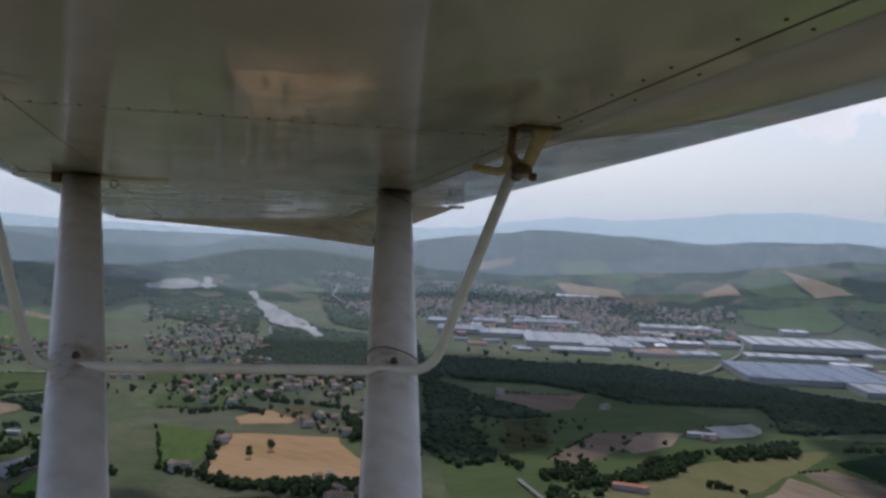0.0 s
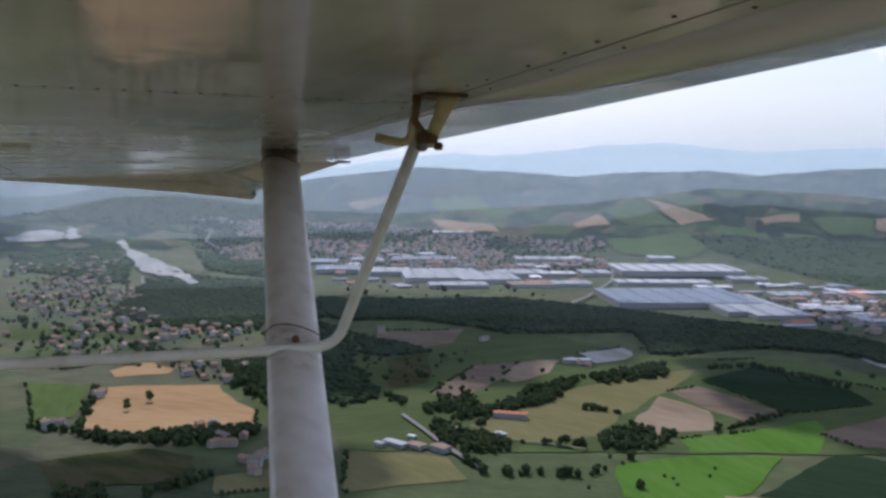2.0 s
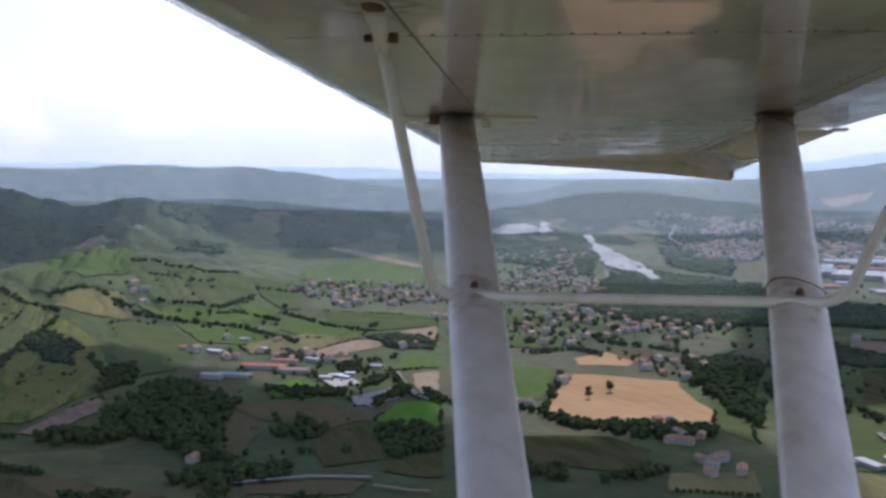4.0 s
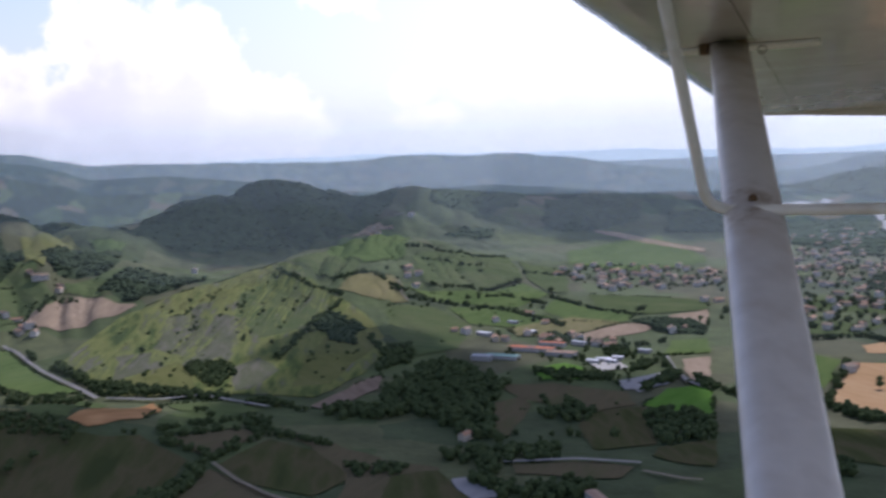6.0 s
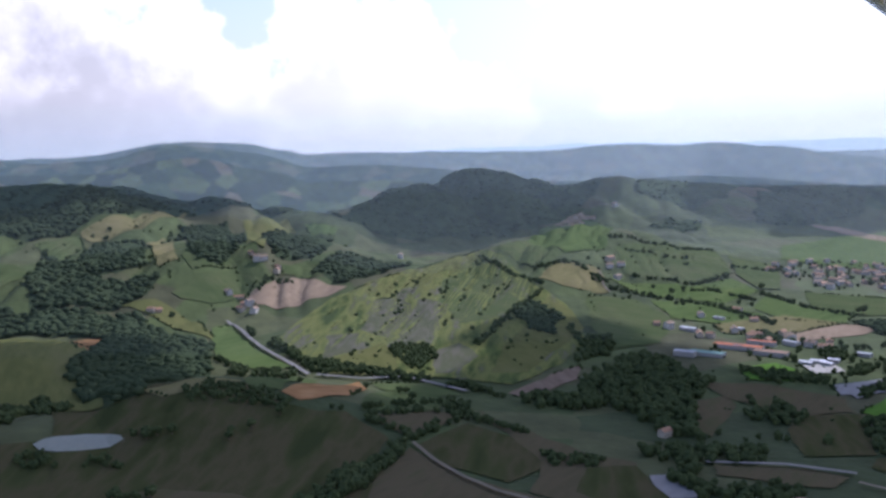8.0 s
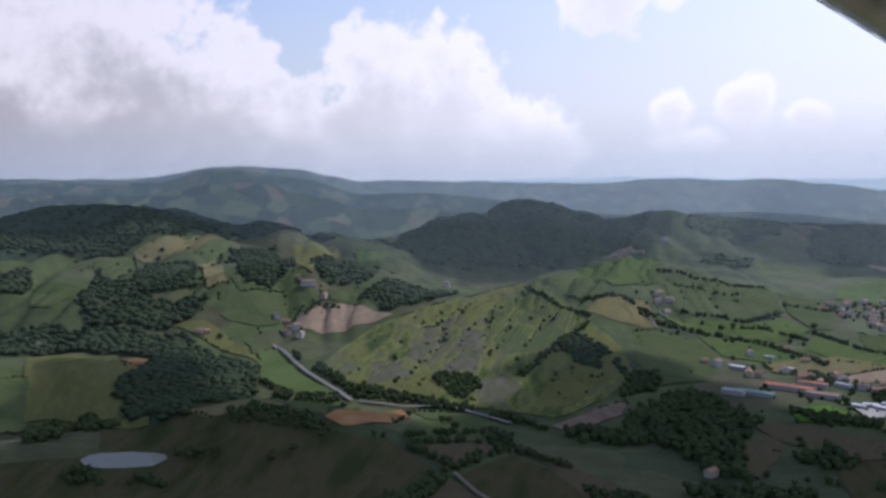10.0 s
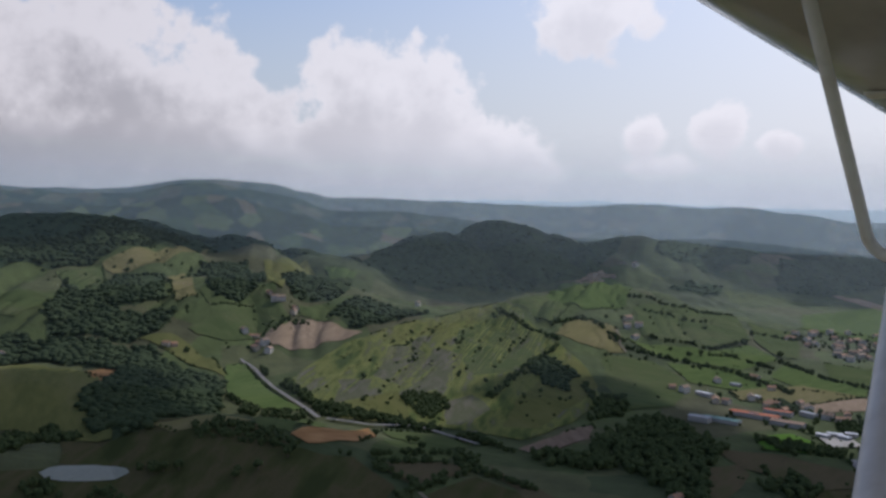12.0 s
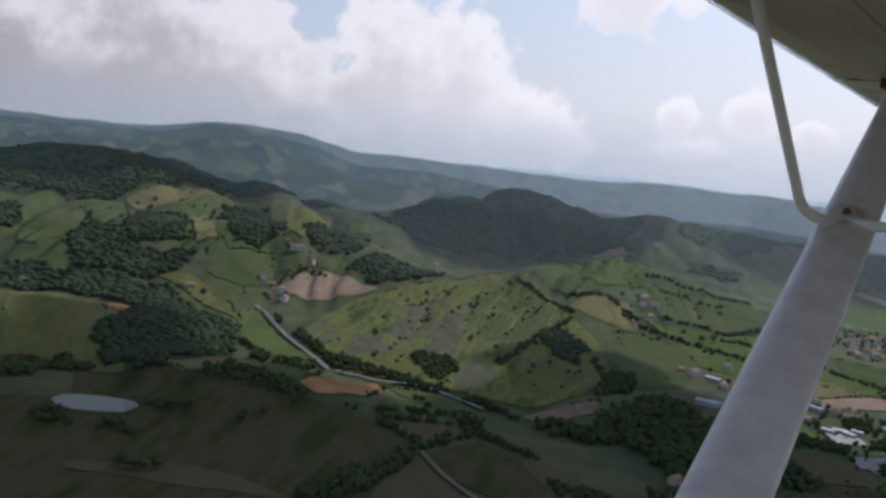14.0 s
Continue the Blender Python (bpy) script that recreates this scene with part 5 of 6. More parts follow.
wood(8, 13, (-1276, 2600), (-1074, 2741), (-899, 2474), (-919, 2344), (-1076, 2402), (-1174, 2391))
# wooded far hills; the dark canopy also stands in for cloud shade
wood(9, 16, (-1609, 3269), (-1442, 3268), (-1345, 3373), (-1278, 3504), (-1132, 3487), (-1005, 3595), (-816, 3747), (-708, 3769), (-653, 3483), (-919, 3289), (-1127, 3149), (-1378, 3124))
wood(9, 16, (-39, 3949), (270, 3796), (75, 3729), (-281, 3795), (-471, 3681), (-736, 3543))
wood(7, 6, (-43, 936), (-36, 987), (-22, 959), (-23, 903))
wood(6, 6, (-14, 907), (8, 942), (30, 913), (40, 898), (22, 866), (-7, 865))
wood(7, 7, (-20, 1000), (25, 1067), (68, 1102), (165, 1229), (174, 1206), (78, 1073), (24, 1015), (-20, 973))
hedge((-14, 856), (-2, 834), (10, 809))
hedge((26, 810), (110, 815))
hedge((-570, 948), (-487, 894))
bushes(14, 6, (34, 885), (247, 880), (189, 755), (52, 756))
bushes(60, 8, (-379, 2303), (284, 2172), (248, 1817), (-274, 1947))
lone_trees((-737, 1254))
wood(9, 11, (-2121, 1012), (-2321, 1172), (-2440, 1353), (-2449, 1554), (-2387, 1734), (-2269, 1838), (-2132, 1906), (-2010, 1772), (-1943, 1573), (-1958, 1422), (-1993, 1245), (-2012, 1115))
wood(9, 11, (-1743, -153), (-2142, -187), (-2212, 193), (-2265, 399), (-2299, 616), (-2307, 794), (-2299, 929), (-2196, 918), (-2061, 710), (-2009, 538), (-1871, 330), (-1756, 123))
wood(9, 11, (-1959, 1859), (-2072, 2001), (-2019, 2165), (-1948, 2281), (-1837, 2113), (-1845, 1944))
wood(9, 11, (-1686, 2045), (-1876, 2276), (-1793, 2468), (-1683, 2543), (-1566, 2321), (-1613, 2140))
wood(9, 11, (-1778, 1729), (-1822, 1854), (-1770, 1932), (-1705, 1828))
wood(9, 11, (-1451, 2277), (-1579, 2527), (-1455, 2680), (-1339, 2628), (-1333, 2405))
wood(9, 9, (-747, 617), (-805, 686), (-846, 771), (-840, 842), (-763, 806), (-706, 779), (-655, 697), (-570, 615), (-617, 611), (-697, 627), (-751, 568), (-784, 572), (-789, 612))
wood(8, 9, (-586, 567), (-539, 602), (-497, 660), (-476, 637), (-529, 570), (-560, 542))
wood(8, 9, (-610, 716), (-592, 759), (-557, 752), (-544, 722), (-578, 691))
wood(8, 9, (-510, 762), (-501, 808), (-455, 795), (-420, 736), (-451, 693))
wood(8, 9, (-516, 531), (-471, 538), (-443, 589), (-420, 553), (-461, 503))
wood(8, 9, (-573, 589), (-541, 579), (-486, 518), (-512, 526))
wood(7, 7, (-1320, 476), (-1249, 489), (-1109, 478), (-985, 540), (-900, 583), (-796, 579), (-872, 565), (-967, 515), (-1048, 462), (-1151, 469))
wood(7, 8, (-1189, 388), (-1109, 403), (-1045, 450), (-1034, 431), (-1109, 382))
wood(8, 8, (-641, 268), (-680, 315), (-695, 348), (-711, 401), (-701, 403), (-664, 347), (-644, 322), (-624, 284))
wood(6, 7, (-630, 341), (-625, 360), (-578, 364), (-576, 351), (-601, 341))
wood(6, 7, (-893, 263), (-888, 305), (-846, 340), (-818, 386), (-810, 382), (-822, 319), (-847, 285), (-864, 258))
wood(6, 7, (-844, 516), (-801, 522), (-763, 505), (-748, 480), (-785, 491))
wood(6, 7, (-657, 490), (-611, 486), (-576, 509), (-573, 490), (-594, 466))
wood(7, 8, (-967, 819), (-953, 858), (-900, 822), (-888, 734))
wood(7, 8, (-1161, 837), (-1163, 904), (-1069, 875), (-1001, 803), (-1057, 801))
wood(6, 7, (-815, 1193), (-799, 1251), (-722, 1240), (-685, 1177), (-731, 1146))
wood(6, 7, (-1096, 594), (-1078, 645), (-1006, 618), (-975, 559), (-1033, 569))
hedge((-1326, 1019), (-1327, 1111), (-1209, 1088))
hedge((-1184, 1065), (-1098, 1112), (-995, 1132), (-870, 1098))
hedge((-1124, 1179), (-1109, 1232), (-1005, 1225))
hedge((-1234, 1165), (-1161, 1247), (-1190, 1371))
hedge((-788, 396), (-753, 411), (-720, 412))
hedge((-789, 405), (-787, 482))
hedge((-719, 413), (-743, 455), (-758, 497))
hedge((-1431, 981), (-1286, 963), (-1222, 956))
hedge((-1210, 947), (-1120, 807), (-1028, 693))
hedge((-1055, 1286), (-929, 1241), (-846, 1237))
hedge((-1177, 1499), (-1238, 1423))
hedge((-1381, 1289), (-1330, 1346), (-1306, 1385))
hedge((-845, 188), (-833, 209), (-829, 225))
hedge((-749, 497), (-677, 512))
hedge((-1445, 1301), (-1414, 1432), (-1399, 1554))
hedge((-810, 406), (-819, 502))
hedge((-1466, 618), (-1478, 583), (-1440, 548))
hedge((-1023, 846), (-923, 792), (-879, 791))
hedge((-790, 1020), (-721, 1033), (-699, 1097))
hedge((-571, 849), (-585, 931), (-657, 1020))
bushes(260, 4.5, (-1266, 530), (-1394, 706), (-1473, 909), (-1473, 1010), (-1212, 943), (-1017, 851), (-881, 659), (-985, 540), (-1086, 475))
bushes(190, 7, (-1873, 246), (-2028, 724), (-1462, 622), (-1379, 454), (-1413, 174))
bushes(120, 5, (-1414, 1213), (-1428, 1446), (-1073, 1307), (-893, 1076), (-905, 865), (-1114, 956))
bushes(60, 6, (-1780, 295), (-1941, 533), (-2012, 709), (-1985, 980), (-1539, 735), (-1532, 536), (-1468, 397))
wood(7, 7, (-824, 989), (-851, 1051), (-807, 1035), (-795, 1005))
wood(6, 6, (-730, 990), (-744, 1038), (-723, 1042), (-689, 991), (-694, 964))
wood(6, 6, (-653, 940), (-664, 983), (-636, 971), (-623, 933), (-635, 918))
wood(9, 8, (-773, 1169), (-791, 1224), (-740, 1250), (-705, 1205), (-734, 1156))
wood(7, 7, (-583, 875), (-595, 918), (-601, 960), (-580, 936), (-571, 892))
wood(6, 6, (-730, 852), (-701, 867), (-644, 894), (-629, 874), (-685, 838))
wood(6, 6, (-557, 909), (-529, 898), (-494, 900), (-506, 921), (-542, 920))
bushes(90, 6, (-850, 946), (-808, 1068), (-699, 1097), (-578, 962), (-581, 834), (-680, 870), (-756, 813))
bushes(50, 6, (-652, 701), (-567, 815), (-468, 698), (-558, 608))
lone_trees((-741, 152), (-742, 155), (-735, 157), (-732, 162), (-727, 167), (-734, 182), (-727, 179))
lone_trees((-862, 479), (-865, 488), (-810, 322))
lone_trees((-1024, 469), (-1022, 480), (-1011, 486), (-1008, 495), (-999, 502), (-1119, 1147), (-1124, 1179), (-1071, 1312), (-849, 1256), (-844, 1262), (-612, 736), (-629, 751), (-650, 822))
wood(10, 9, (-1438, 171), (-1433, 246), (-1391, 340), (-1295, 376), (-1245, 407), (-1125, 362), (-902, 225), (-908, 194), (-1170, 204), (-1218, 210), (-1273, 253), (-1310, 280), (-1365, 167))
wood(10, 9, (-1533, 214), (-1730, 286), (-1513, 305), (-1524, 423), (-1481, 391), (-1430, 301), (-1455, 204))
wood(10, 9, (-1556, 0), (-1472, 138), (-1444, 179), (-1353, 165), (-1364, 125), (-1270, -3))
wood(10, 10, (-1905, 15), (-1931, 197), (-1947, 320), (-2092, 496), (-2093, 593), (-2128, 695), (-2058, 582), (-1899, 446), (-1853, 361), (-1818, 255), (-1783, 10))
wood(9, 9, (-1766, 361), (-1786, 457), (-1578, 411), (-1527, 343), (-1585, 304))
wood(9, 9, (-1945, 594), (-2008, 703), (-1608, 590), (-1531, 521), (-1552, 480), (-1854, 544))
wood(9, 9, (-1930, 750), (-2016, 866), (-1653, 791), (-1582, 721), (-1544, 618))
wood(9, 10, (-1503, 667), (-1590, 772), (-1527, 905), (-1493, 790), (-1444, 697))
wood(7, 8, (-1066, 91), (-1099, 128), (-1060, 145), (-920, 106), (-922, 78))
wood(7, 8, (-1075, 144), (-1120, 170), (-944, 165), (-933, 137))
wood(6, 7, (-843, 99), (-845, 117), (-803, 181), (-787, 182), (-828, 101))
wood(9, 9, (-1714, 7), (-1734, 171), (-1640, 143), (-1636, 4))
lone_trees((-792, 266), (-800, 271), (-800, 290), (-832, 207), (-823, 225), (-827, 213), (-840, 108), (-829, 475), (-827, 203))
wood(8, 8, (-395, 913), (-330, 910), (-226, 945), (-217, 924), (-270, 875), (-369, 882))
wood(9, 9, (-338, 1257), (-260, 1347), (-185, 977), (-221, 1017), (-285, 1113))
wood(7, 8, (-344, 734), (-272, 750), (-226, 802), (-219, 778), (-261, 721), (-326, 706))
hedge((-402, 931), (-457, 1117))
hedge((-557, 1210), (-504, 1271), (-450, 1243))
hedge((-460, 938), (-396, 915))
hedge((-496, 1344), (-412, 1335), (-346, 1318))
lone_trees((-391, 1033), (-381, 1007), (-378, 1068), (-370, 1049))
bushes(60, 7, (-671, 1370), (-523, 1442), (-339, 1468), (-252, 1306), (-363, 1229), (-540, 1173))
wood(8, 9, (-741, 2044), (-577, 2042), (-426, 2230), (-309, 1622), (-420, 1558), (-543, 1557))
wood(8, 10, (-1283, 2549), (-1133, 2625), (-902, 2442), (-816, 2169), (-1050, 2282), (-1182, 2347))
bushes(240, 8, (-1191, 2366), (-827, 2279), (-532, 1468), (-712, 1412))
bushes(160, 8, (-915, 1623), (-308, 1591), (-260, 1347), (-707, 1252))
wood(9, 9, (-326, 1923), (-117, 1922), (70, 1977), (222, 1860), (408, 1705), (566, 1576), (655, 1426), (583, 1266), (539, 1383), (427, 1426), (258, 1344), (262, 1560), (149, 1551), (54, 1523), (-20, 1608), (-101, 1663), (-200, 1653), (-261, 1660))
wood(8, 10, (-298, 1644), (-204, 1536), (-167, 1270), (-105, 1087), (-150, 1034), (-206, 1136))
wood(7, 8, (19, 1040), (54, 1117), (115, 1192), (204, 1259), (272, 1296), (241, 1213), (138, 1146), (64, 1050))
wood(6, 7, (-39, 925), (-11, 951), (34, 924), (17, 886), (-31, 884))
wood(7, 8, (118, 930), (159, 974), (207, 945), (168, 897), (118, 887))
wood(7, 9, (-191, 1505), (-85, 1407), (-58, 1365), (-127, 1319), (-172, 1359))
wood(7, 9, (-106, 1102), (-51, 1062), (0, 1091), (-12, 1014), (-60, 1007))
bushes(90, 7, (-203, 1400), (0, 1368), (110, 1218), (13, 1040), (-102, 1061))
bushes(40, 6, (238, 1417), (357, 1323), (442, 1227), (301, 1253))
hedge((1, 958), (32, 1036), (110, 1139))
hedge((303, 1261), (378, 1286), (459, 1160))
hedge((120, 1046), (162, 1030))
hedge((251, 968), (294, 996), (347, 1046))
hedge((44, 906), (109, 898))
lone_trees((399, 1209), (396, 1187), (469, 1220), (85, 902), (89, 901), (104, 898), (509, 1211))
border_hedges()

# ---- towns, houses and sheds ----
far_town(26, (-1043, 3253), (-794, 3372), (-455, 3281), (126, 3037), (370, 2961), (382, 2790), (-219, 2775), (-426, 2597), (-651, 2616), (-837, 2756))
far_town(30, (-450, 2747), (118, 2862), (375, 2742), (341, 2495), (100, 2436), (-348, 2490))
village(38, (-1212, 2390), (-1021, 2581), (-849, 2320), (-629, 1770), (-509, 1536), (-590, 1524), (-783, 1654), (-911, 1787))
village(36, (-544, 1528), (-363, 1646), (-330, 1490), (-400, 1381), (-505, 1440))
far_town(34, (725, 2143), (867, 1981), (675, 1541), (613, 1588), (628, 1855))
village(33, (-1274, 1539), (-1261, 1732), (-1098, 1821), (-988, 1805), (-857, 1567), (-942, 1527), (-1044, 1384))
village(30, (-897, 1020), (-801, 1062), (-709, 1059), (-703, 1014), (-786, 982), (-873, 982))
village(38, (-703, 1502), (-590, 1592), (-472, 1346), (-523, 1271), (-607, 1308))
village(32, (-421, 1270), (-309, 1285), (-282, 1148), (-339, 1153))
village(30, (-490, 650), (-451, 663), (-430, 624), (-474, 612))
farmhouses((-282, 945), (-267, 941), (-247, 901), (-235, 879), (-248, 876), (-227, 906), (-434, 929), (-428, 941), (130, 1304), (144, 1286), (154, 1273), (-154, 1530), (14, 1466), (-491, 1424), (-481, 1448))
farmhouses((-1549, 579), (-1523, 580), (-1520, 589), (-1501, 605), (-1511, 611), (-1412, 511), (-1402, 517), (-1373, 513), (-1399, 501), (-1399, 364), (-1397, 374), (-1667, 940), (-1395, 141), (-1939, 1625), (-1925, 1642), (-1685, 1461), (-1936, 1771), (-1282, 1185), (-1319, 1192), (-1960, 1650), (-1912, 1673), (-1288, 1163), (-1240, 1138), (-886, 959), (-873, 966))
farmhouses((-961, 954), (-941, 957), (-972, 1055), (-970, 1131), (-905, 1092), (-723, 1187), (-726, 1157), (-1450, 500), (-1441, 514), (-599, 603))
farmhouses((-207, 828), (-194, 815), (-193, 840), (-168, 813), (-189, 792), (-439, 1085), (-437, 1064))
shed(518, 2489, 315, 192, 12, 4, SHED_WHITE)
shed(444, 2263, 225, 69, 9, 4, SHED_WHITE)
shed(412, 1980, 285, 240, 11, 6, SHED_BLUE)
shed(524, 1882, 135, 240, 10, 6, SHED_PALE)
shed(557, 1768, 105, 103, 9, 6, SHED_PALE)
shed(-89, 2380, 195, 224, 10, 8, SHED_PALE)
shed(25, 2338, 142, 192, 10, 8, SHED_PALE)
shed(117, 2431, 120, 103, 9, 8, SHED_PALE)
shed(207, 2688, 195, 80, 9, 4, SHED_PALE)
shed(207, 2413, 90, 57, 8, 4, SHED_BRIGHT)
shed(-239, 2446, 135, 115, 9, 8, SHED_PALE)
shed(-42, 2182, 135, 69, 8, 8, SHED_PALE)
shed(-361, 2472, 120, 115, 9, 8, SHED_BLUE)
shed(-148, 2684, 180, 69, 8, 4, SHED_BLUE)
shed(518, 2670, 68, 51, 8, 4, SHED_BRIGHT)
shed(672, 2364, 90, 69, 8, 4, SHED_PALE)
shed(689, 2079, 90, 74, 8, 4, SHED_PALE)
shed(548, 2195, 82, 46, 8, 4, SHED_BRIGHT)
shed(864, 2125, 112, 37, 7, 4, SHED_BRIGHT)
shed(722, 1712, 90, 69, 7, 6, SHED_PALE)
shed(700, 1841, 75, 64, 7, 6, SHED_PALE)
shed(-76, 3111, 135, 57, 8, 4, SHED_BRIGHT)
shed(223, 2219, 90, 64, 8, 8, SHED_PALE)
shed(304, 2435, 75, 92, 8, 4, SHED_PALE)
shed(129, 2202, 105, 69, 8, 8, SHED_BROWN)
shed(-305, 2638, 90, 69, 8, 4, SHED_BLUE)
shed(-426, 2597, 90, 92, 8, 4, SHED_BLUE)
shed(-75, 890, 26, 11, 4, -40, SHED_PALE)
shed(-54, 884, 18, 12, 4, -40, SHED_BROWN)
shed(-31, 875, 18, 12, 5, -40, SHED_BROWN)
shed(-61, 914, 8, 6, 3.5, -40, SHED_BRIGHT)
shed(-90, 886, 10, 7, 4, -40, SHED_PALE)
shed(-20, 943, 12, 8, 5, 0, SHED_BROWN)
shed(24, 932, 7, 5, 3.5, 20, SHED_BRIGHT)
shed(29, 929, 6, 5, 3, 20, SHED_BRIGHT)
shed(39, 1001, 36, 12, 6, -12, TILE_RED)
shed(141, 1298, 36, 14, 6, 0, SHED_BRIGHT)
shed(-805, 942, 62, 15, 5, 20, TILE_RED)
shed(-807, 886, 44, 15, 4, 20, SHED_TEAL)
shed(-822, 864, 26, 13, 6, 20, SHED_PALE)
shed(-757, 945, 40, 16, 5, 18, SHED_BROWN)
shed(-803, 983, 36, 10, 5, 18, TILE_RED)
shed(-919, 973, 24, 9, 4, 5, SHED_BRIGHT)
shed(-881, 1029, 18, 8, 4, 5, SHED_BRIGHT)
shed(-945, 1064, 16, 8, 4, 5, SHED_PALE)
shed(-699, 934, 15, 8, 4, 10, SHED_BRIGHT)
shed(-695, 950, 17, 9, 4, 30, SHED_BRIGHT)
shed(-681, 948, 15, 8, 4, 0, SHED_BRIGHT)
shed(-687, 969, 13, 8, 4, 20, SHED_BRIGHT)
shed(-778, 1010, 22, 9, 5, 0, SHED_PALE)
shed(-683, 1023, 16, 9, 4, 10, SHED_PALE)
shed(-411, 549, 22, 10, 5, -30, SHED_BROWN)
shed(-182, 2182, 30, 28, 5, 4, SHED_BLUE)
shed(-167, 2156, 33, 34, 5, 20, SHED_PALE)
shed(-49, 2393, 33, 34, 5, 20, SHED_BLUE)
shed(144, 2245, 48, 34, 8, 20, TILE_RED)
shed(-291, 2545, 27, 34, 8, 4, TILE_RED)
shed(-331, 2557, 27, 37, 6, 8, SHED_BRIGHT)
shed(-284, 2216, 46, 28, 6, 20, TILE_RED)
shed(39, 2402, 50, 32, 8, 8, SHED_BLUE)
shed(168, 2544, 57, 32, 7, 20, SHED_BRIGHT)
shed(67, 2465, 40, 39, 7, 4, SHED_BRIGHT)
shed(245, 2293, 40, 28, 5, 94, SHED_BROWN)
shed(-224, 2647, 36, 34, 7, 20, SHED_BLUE)
shed(93, 2564, 56, 21, 6, 8, SHED_BROWN)
shed(-261, 2299, 42, 32, 6, 20, SHED_BLUE)
shed(-259, 2408, 44, 34, 5, 4, SHED_BROWN)
shed(137, 2586, 56, 23, 7, 8, SHED_BRIGHT)
shed(-26, 2570, 52, 23, 6, 4, SHED_BLUE)
shed(-119, 2331, 28, 30, 7, 94, SHED_BROWN)
shed(-335, 2302, 33, 21, 5, 8, SHED_BLUE)
shed(-128, 2439, 28, 23, 6, 8, SHED_PALE)
shed(171, 2183, 42, 23, 5, 20, TILE_RED)
shed(-273, 2459, 27, 37, 8, 94, SHED_PALE)
shed(-212, 2561, 45, 23, 5, 8, TILE_RED)
shed(-347, 2397, 24, 32, 8, 4, TILE_RED)
shed(149, 2349, 57, 28, 6, 94, SHED_BRIGHT)
shed(-94, 2392, 33, 21, 7, 94, SHED_PALE)
shed(736, 1875, 42, 28, 7, 4, SHED_BRIGHT)
shed(680, 1997, 39, 39, 7, 94, SHED_BROWN)
shed(847, 2244, 46, 32, 8, 94, SHED_BLUE)
shed(663, 2075, 56, 39, 7, 94, TILE_RED)
shed(721, 2110, 48, 39, 5, 94, SHED_BLUE)
shed(587, 2060, 36, 34, 5, 94, SHED_BROWN)
shed(630, 1984, 36, 30, 8, 8, SHED_BROWN)
shed(706, 2258, 48, 37, 6, 8, SHED_BRIGHT)
shed(798, 2232, 46, 23, 5, 20, SHED_PALE)
shed(738, 1951, 44, 21, 6, 4, SHED_BRIGHT)
shed(689, 2264, 28, 37, 8, 94, SHED_BRIGHT)
shed(609, 2112, 54, 23, 7, 4, SHED_PALE)
shed(806, 1963, 40, 23, 6, 4, SHED_BRIGHT)
shed(868, 2175, 40, 32, 5, 4, TILE_RED)
shed(778, 2098, 32, 30, 8, 8, SHED_PALE)
shed(875, 2245, 50, 28, 5, 94, SHED_BLUE)
shed(741, 2264, 26, 21, 6, 8, SHED_BRIGHT)
shed(812, 2162, 34, 39, 8, 4, SHED_BRIGHT)
shed(872, 2247, 30, 25, 6, 94, SHED_BLUE)
shed(767, 2268, 45, 21, 8, 94, SHED_PALE)
shed(831, 2061, 56, 32, 8, 94, TILE_RED)
shed(825, 2020, 38, 30, 8, 8, SHED_BROWN)
shed(670, 1895, 50, 39, 7, 8, SHED_BRIGHT)
shed(706, 1976, 46, 37, 5, 94, SHED_PALE)
shed(567, 1660, 48, 30, 7, 20, TILE_RED)
shed(556, 1630, 57, 21, 5, 8, SHED_PALE)
shed(730, 1855, 44, 23, 7, 4, SHED_BRIGHT)
shed(720, 1769, 40, 23, 7, 4, SHED_PALE)
shed(702, 1677, 46, 32, 7, 94, SHED_PALE)
shed(639, 1706, 26, 25, 7, 4, SHED_PALE)
shed(734, 1711, 46, 32, 8, 8, SHED_BROWN)
shed(647, 1840, 24, 37, 7, 94, SHED_PALE)
shed(745, 1780, 46, 37, 5, 20, TILE_RED)
shed(707, 1860, 28, 32, 8, 94, SHED_PALE)
shed(247, 2717, 48, 25, 6, 4, SHED_PALE)
shed(230, 2606, 38, 28, 6, 20, SHED_BROWN)
shed(335, 2548, 28, 21, 5, 20, TILE_RED)
shed(316, 2669, 24, 21, 5, 8, SHED_BRIGHT)
shed(167, 2715, 26, 28, 7, 94, SHED_PALE)
shed(189, 2551, 24, 23, 6, 20, TILE_RED)
shed(310, 2646, 28, 34, 6, 4, SHED_BLUE)
shed(256, 2565, 56, 32, 8, 4, SHED_BROWN)
shed(192, 2617, 24, 30, 5, 20, SHED_BROWN)
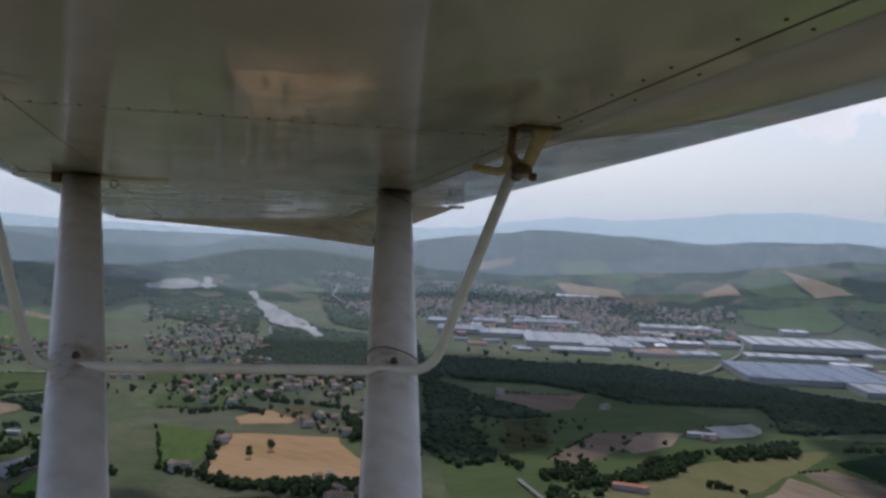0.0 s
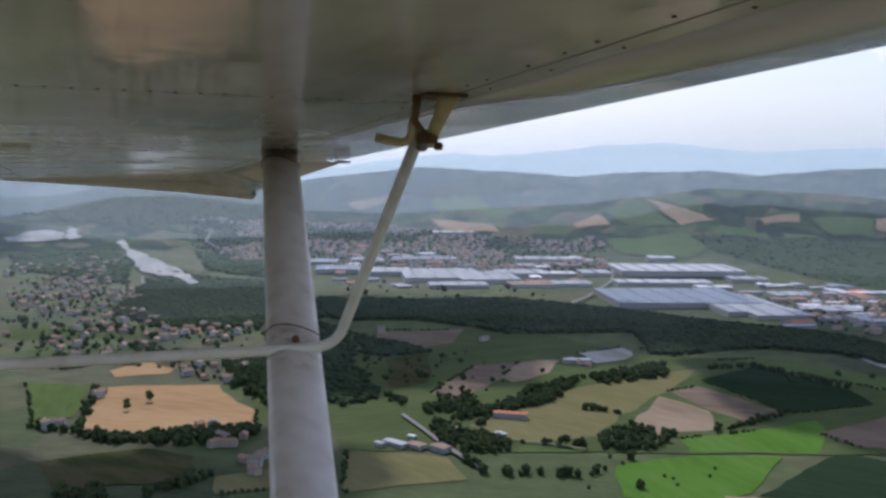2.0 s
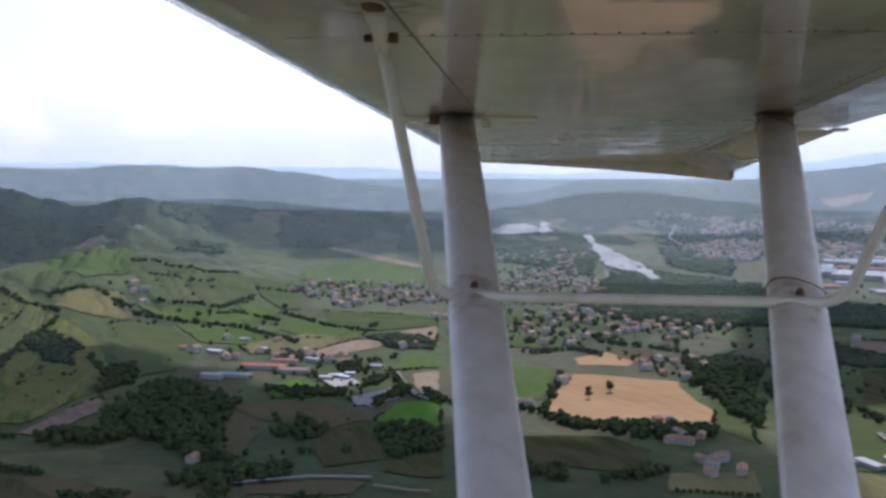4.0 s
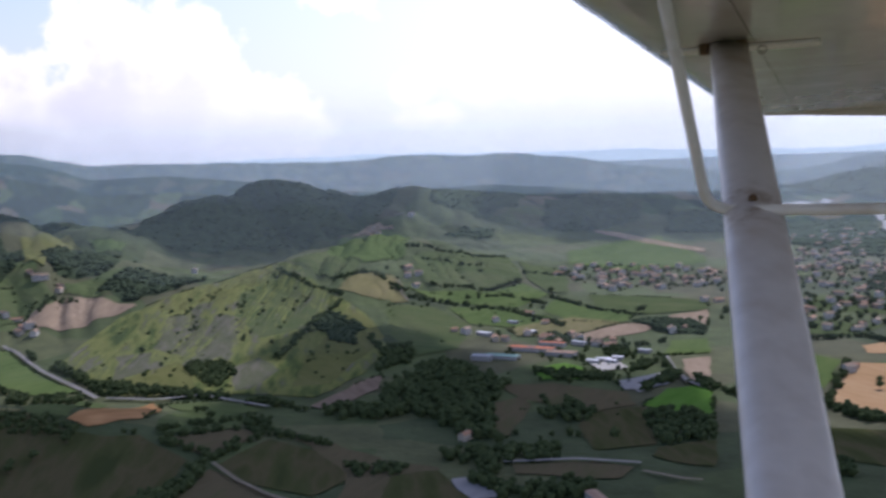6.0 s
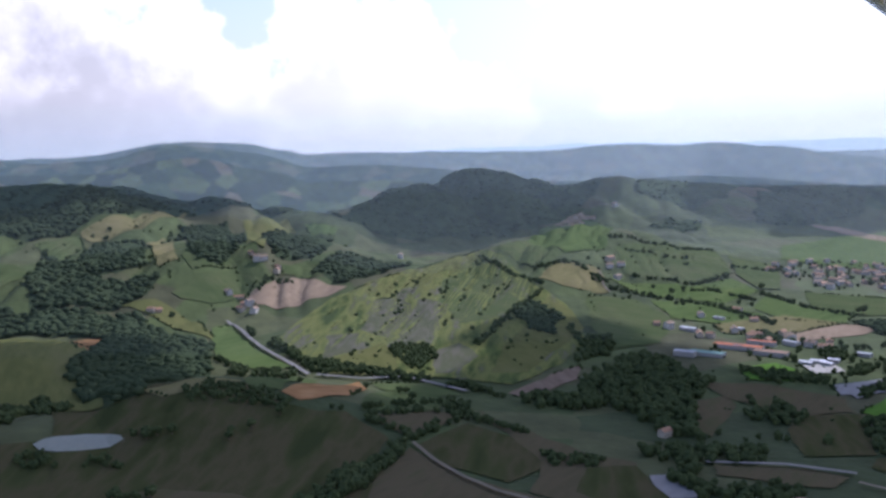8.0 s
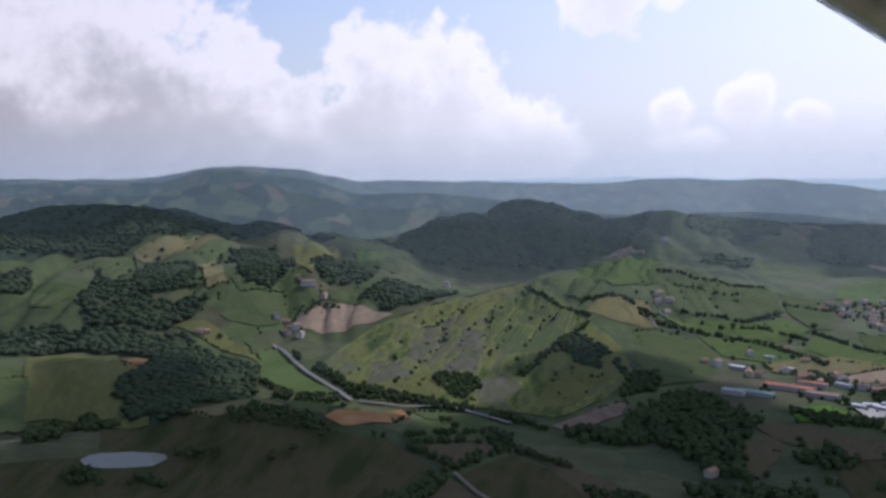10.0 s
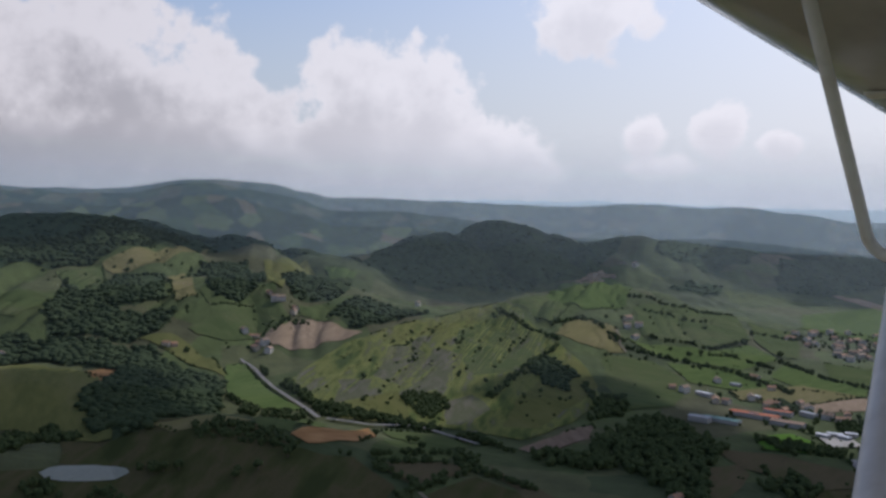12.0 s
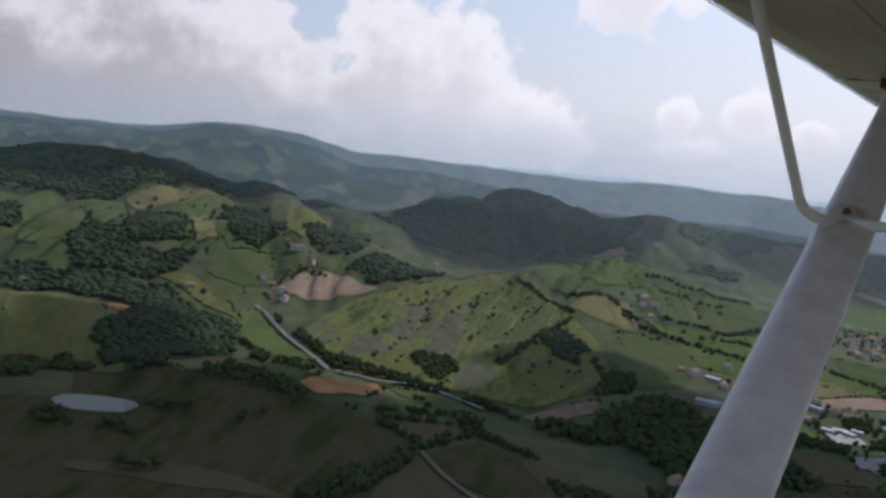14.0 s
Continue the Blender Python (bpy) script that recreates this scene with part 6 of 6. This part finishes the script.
shed(281, 2705, 42, 30, 7, 94, SHED_BRIGHT)
shed(-349, 2883, 33, 28, 6, 4, TILE_RED)
shed(-116, 2621, 46, 25, 7, 8, TILE_RED)
shed(-147, 2772, 48, 39, 8, 20, SHED_BRIGHT)
shed(-125, 2717, 52, 25, 8, 4, SHED_BLUE)
shed(-267, 2803, 32, 39, 6, 8, SHED_PALE)
shed(-199, 2721, 33, 32, 6, 94, SHED_PALE)
shed(-269, 2602, 30, 28, 8, 4, SHED_BROWN)
shed(-288, 2664, 28, 23, 8, 20, SHED_PALE)
shed(-237, 2750, 50, 28, 5, 4, TILE_RED)
shed(-236, 2750, 40, 37, 5, 8, SHED_PALE)

# ---- unseen cumulus, added for the shade on the nearer fields and the hills ----
shade_cloud((-1280, 157), (-1274, 271), (-1077, 268), (-969, 336), (-837, 406), (-759, 558), (-814, 766), (-742, 831), (-625, 829), (-552, 884), (-384, 616), (-554, 405), (-793, 88))
shade_cloud((-1134, 805), (-1009, 885), (-761, 852), (-565, 784), (-374, 790), (-232, 859), (-59, 848), (-55, 796), (-697, 487))
shade_cloud((-1003, 214), (-853, 418), (-621, 626), (-468, 762), (-433, 796), (-332, 614), (-746, 154))
shade_cloud((-150, 260), (-212, 212), (-260, 150), (-290, 78), (-300, 0), (-293, -62), (-880, -187), (-890, 0), (-851, 181), (-731, 325), (-536, 419), (-411, 490), (-320, 554))
shade_cloud((-2101, 935), (-2380, 1240), (-2280, 1480), (-2060, 1690), (-1910, 1690), (-1891, 1478), (-1908, 1192))
shade_cloud((-1890, -199), (-2287, -240), (-2476, 348), (-2490, 906), (-2301, 977), (-2140, 695), (-1970, 347), (-1849, 65))
shade_cloud((-1841, 1906), (-2153, 2230), (-1881, 2589), (-1453, 2851), (-1271, 2495), (-1520, 2171))
shade_cloud((330, 1000), (330, 1300), (600, 1700), (850, 1700), (750, 1100), (500, 800))
shade_cloud((-355, 1958), (-1, 1973), (222, 1860), (485, 1620), (600, 1450), (424, 1500), (247, 1490), (60, 1330), (-40, 1190), (-120, 1160), (-220, 1190))
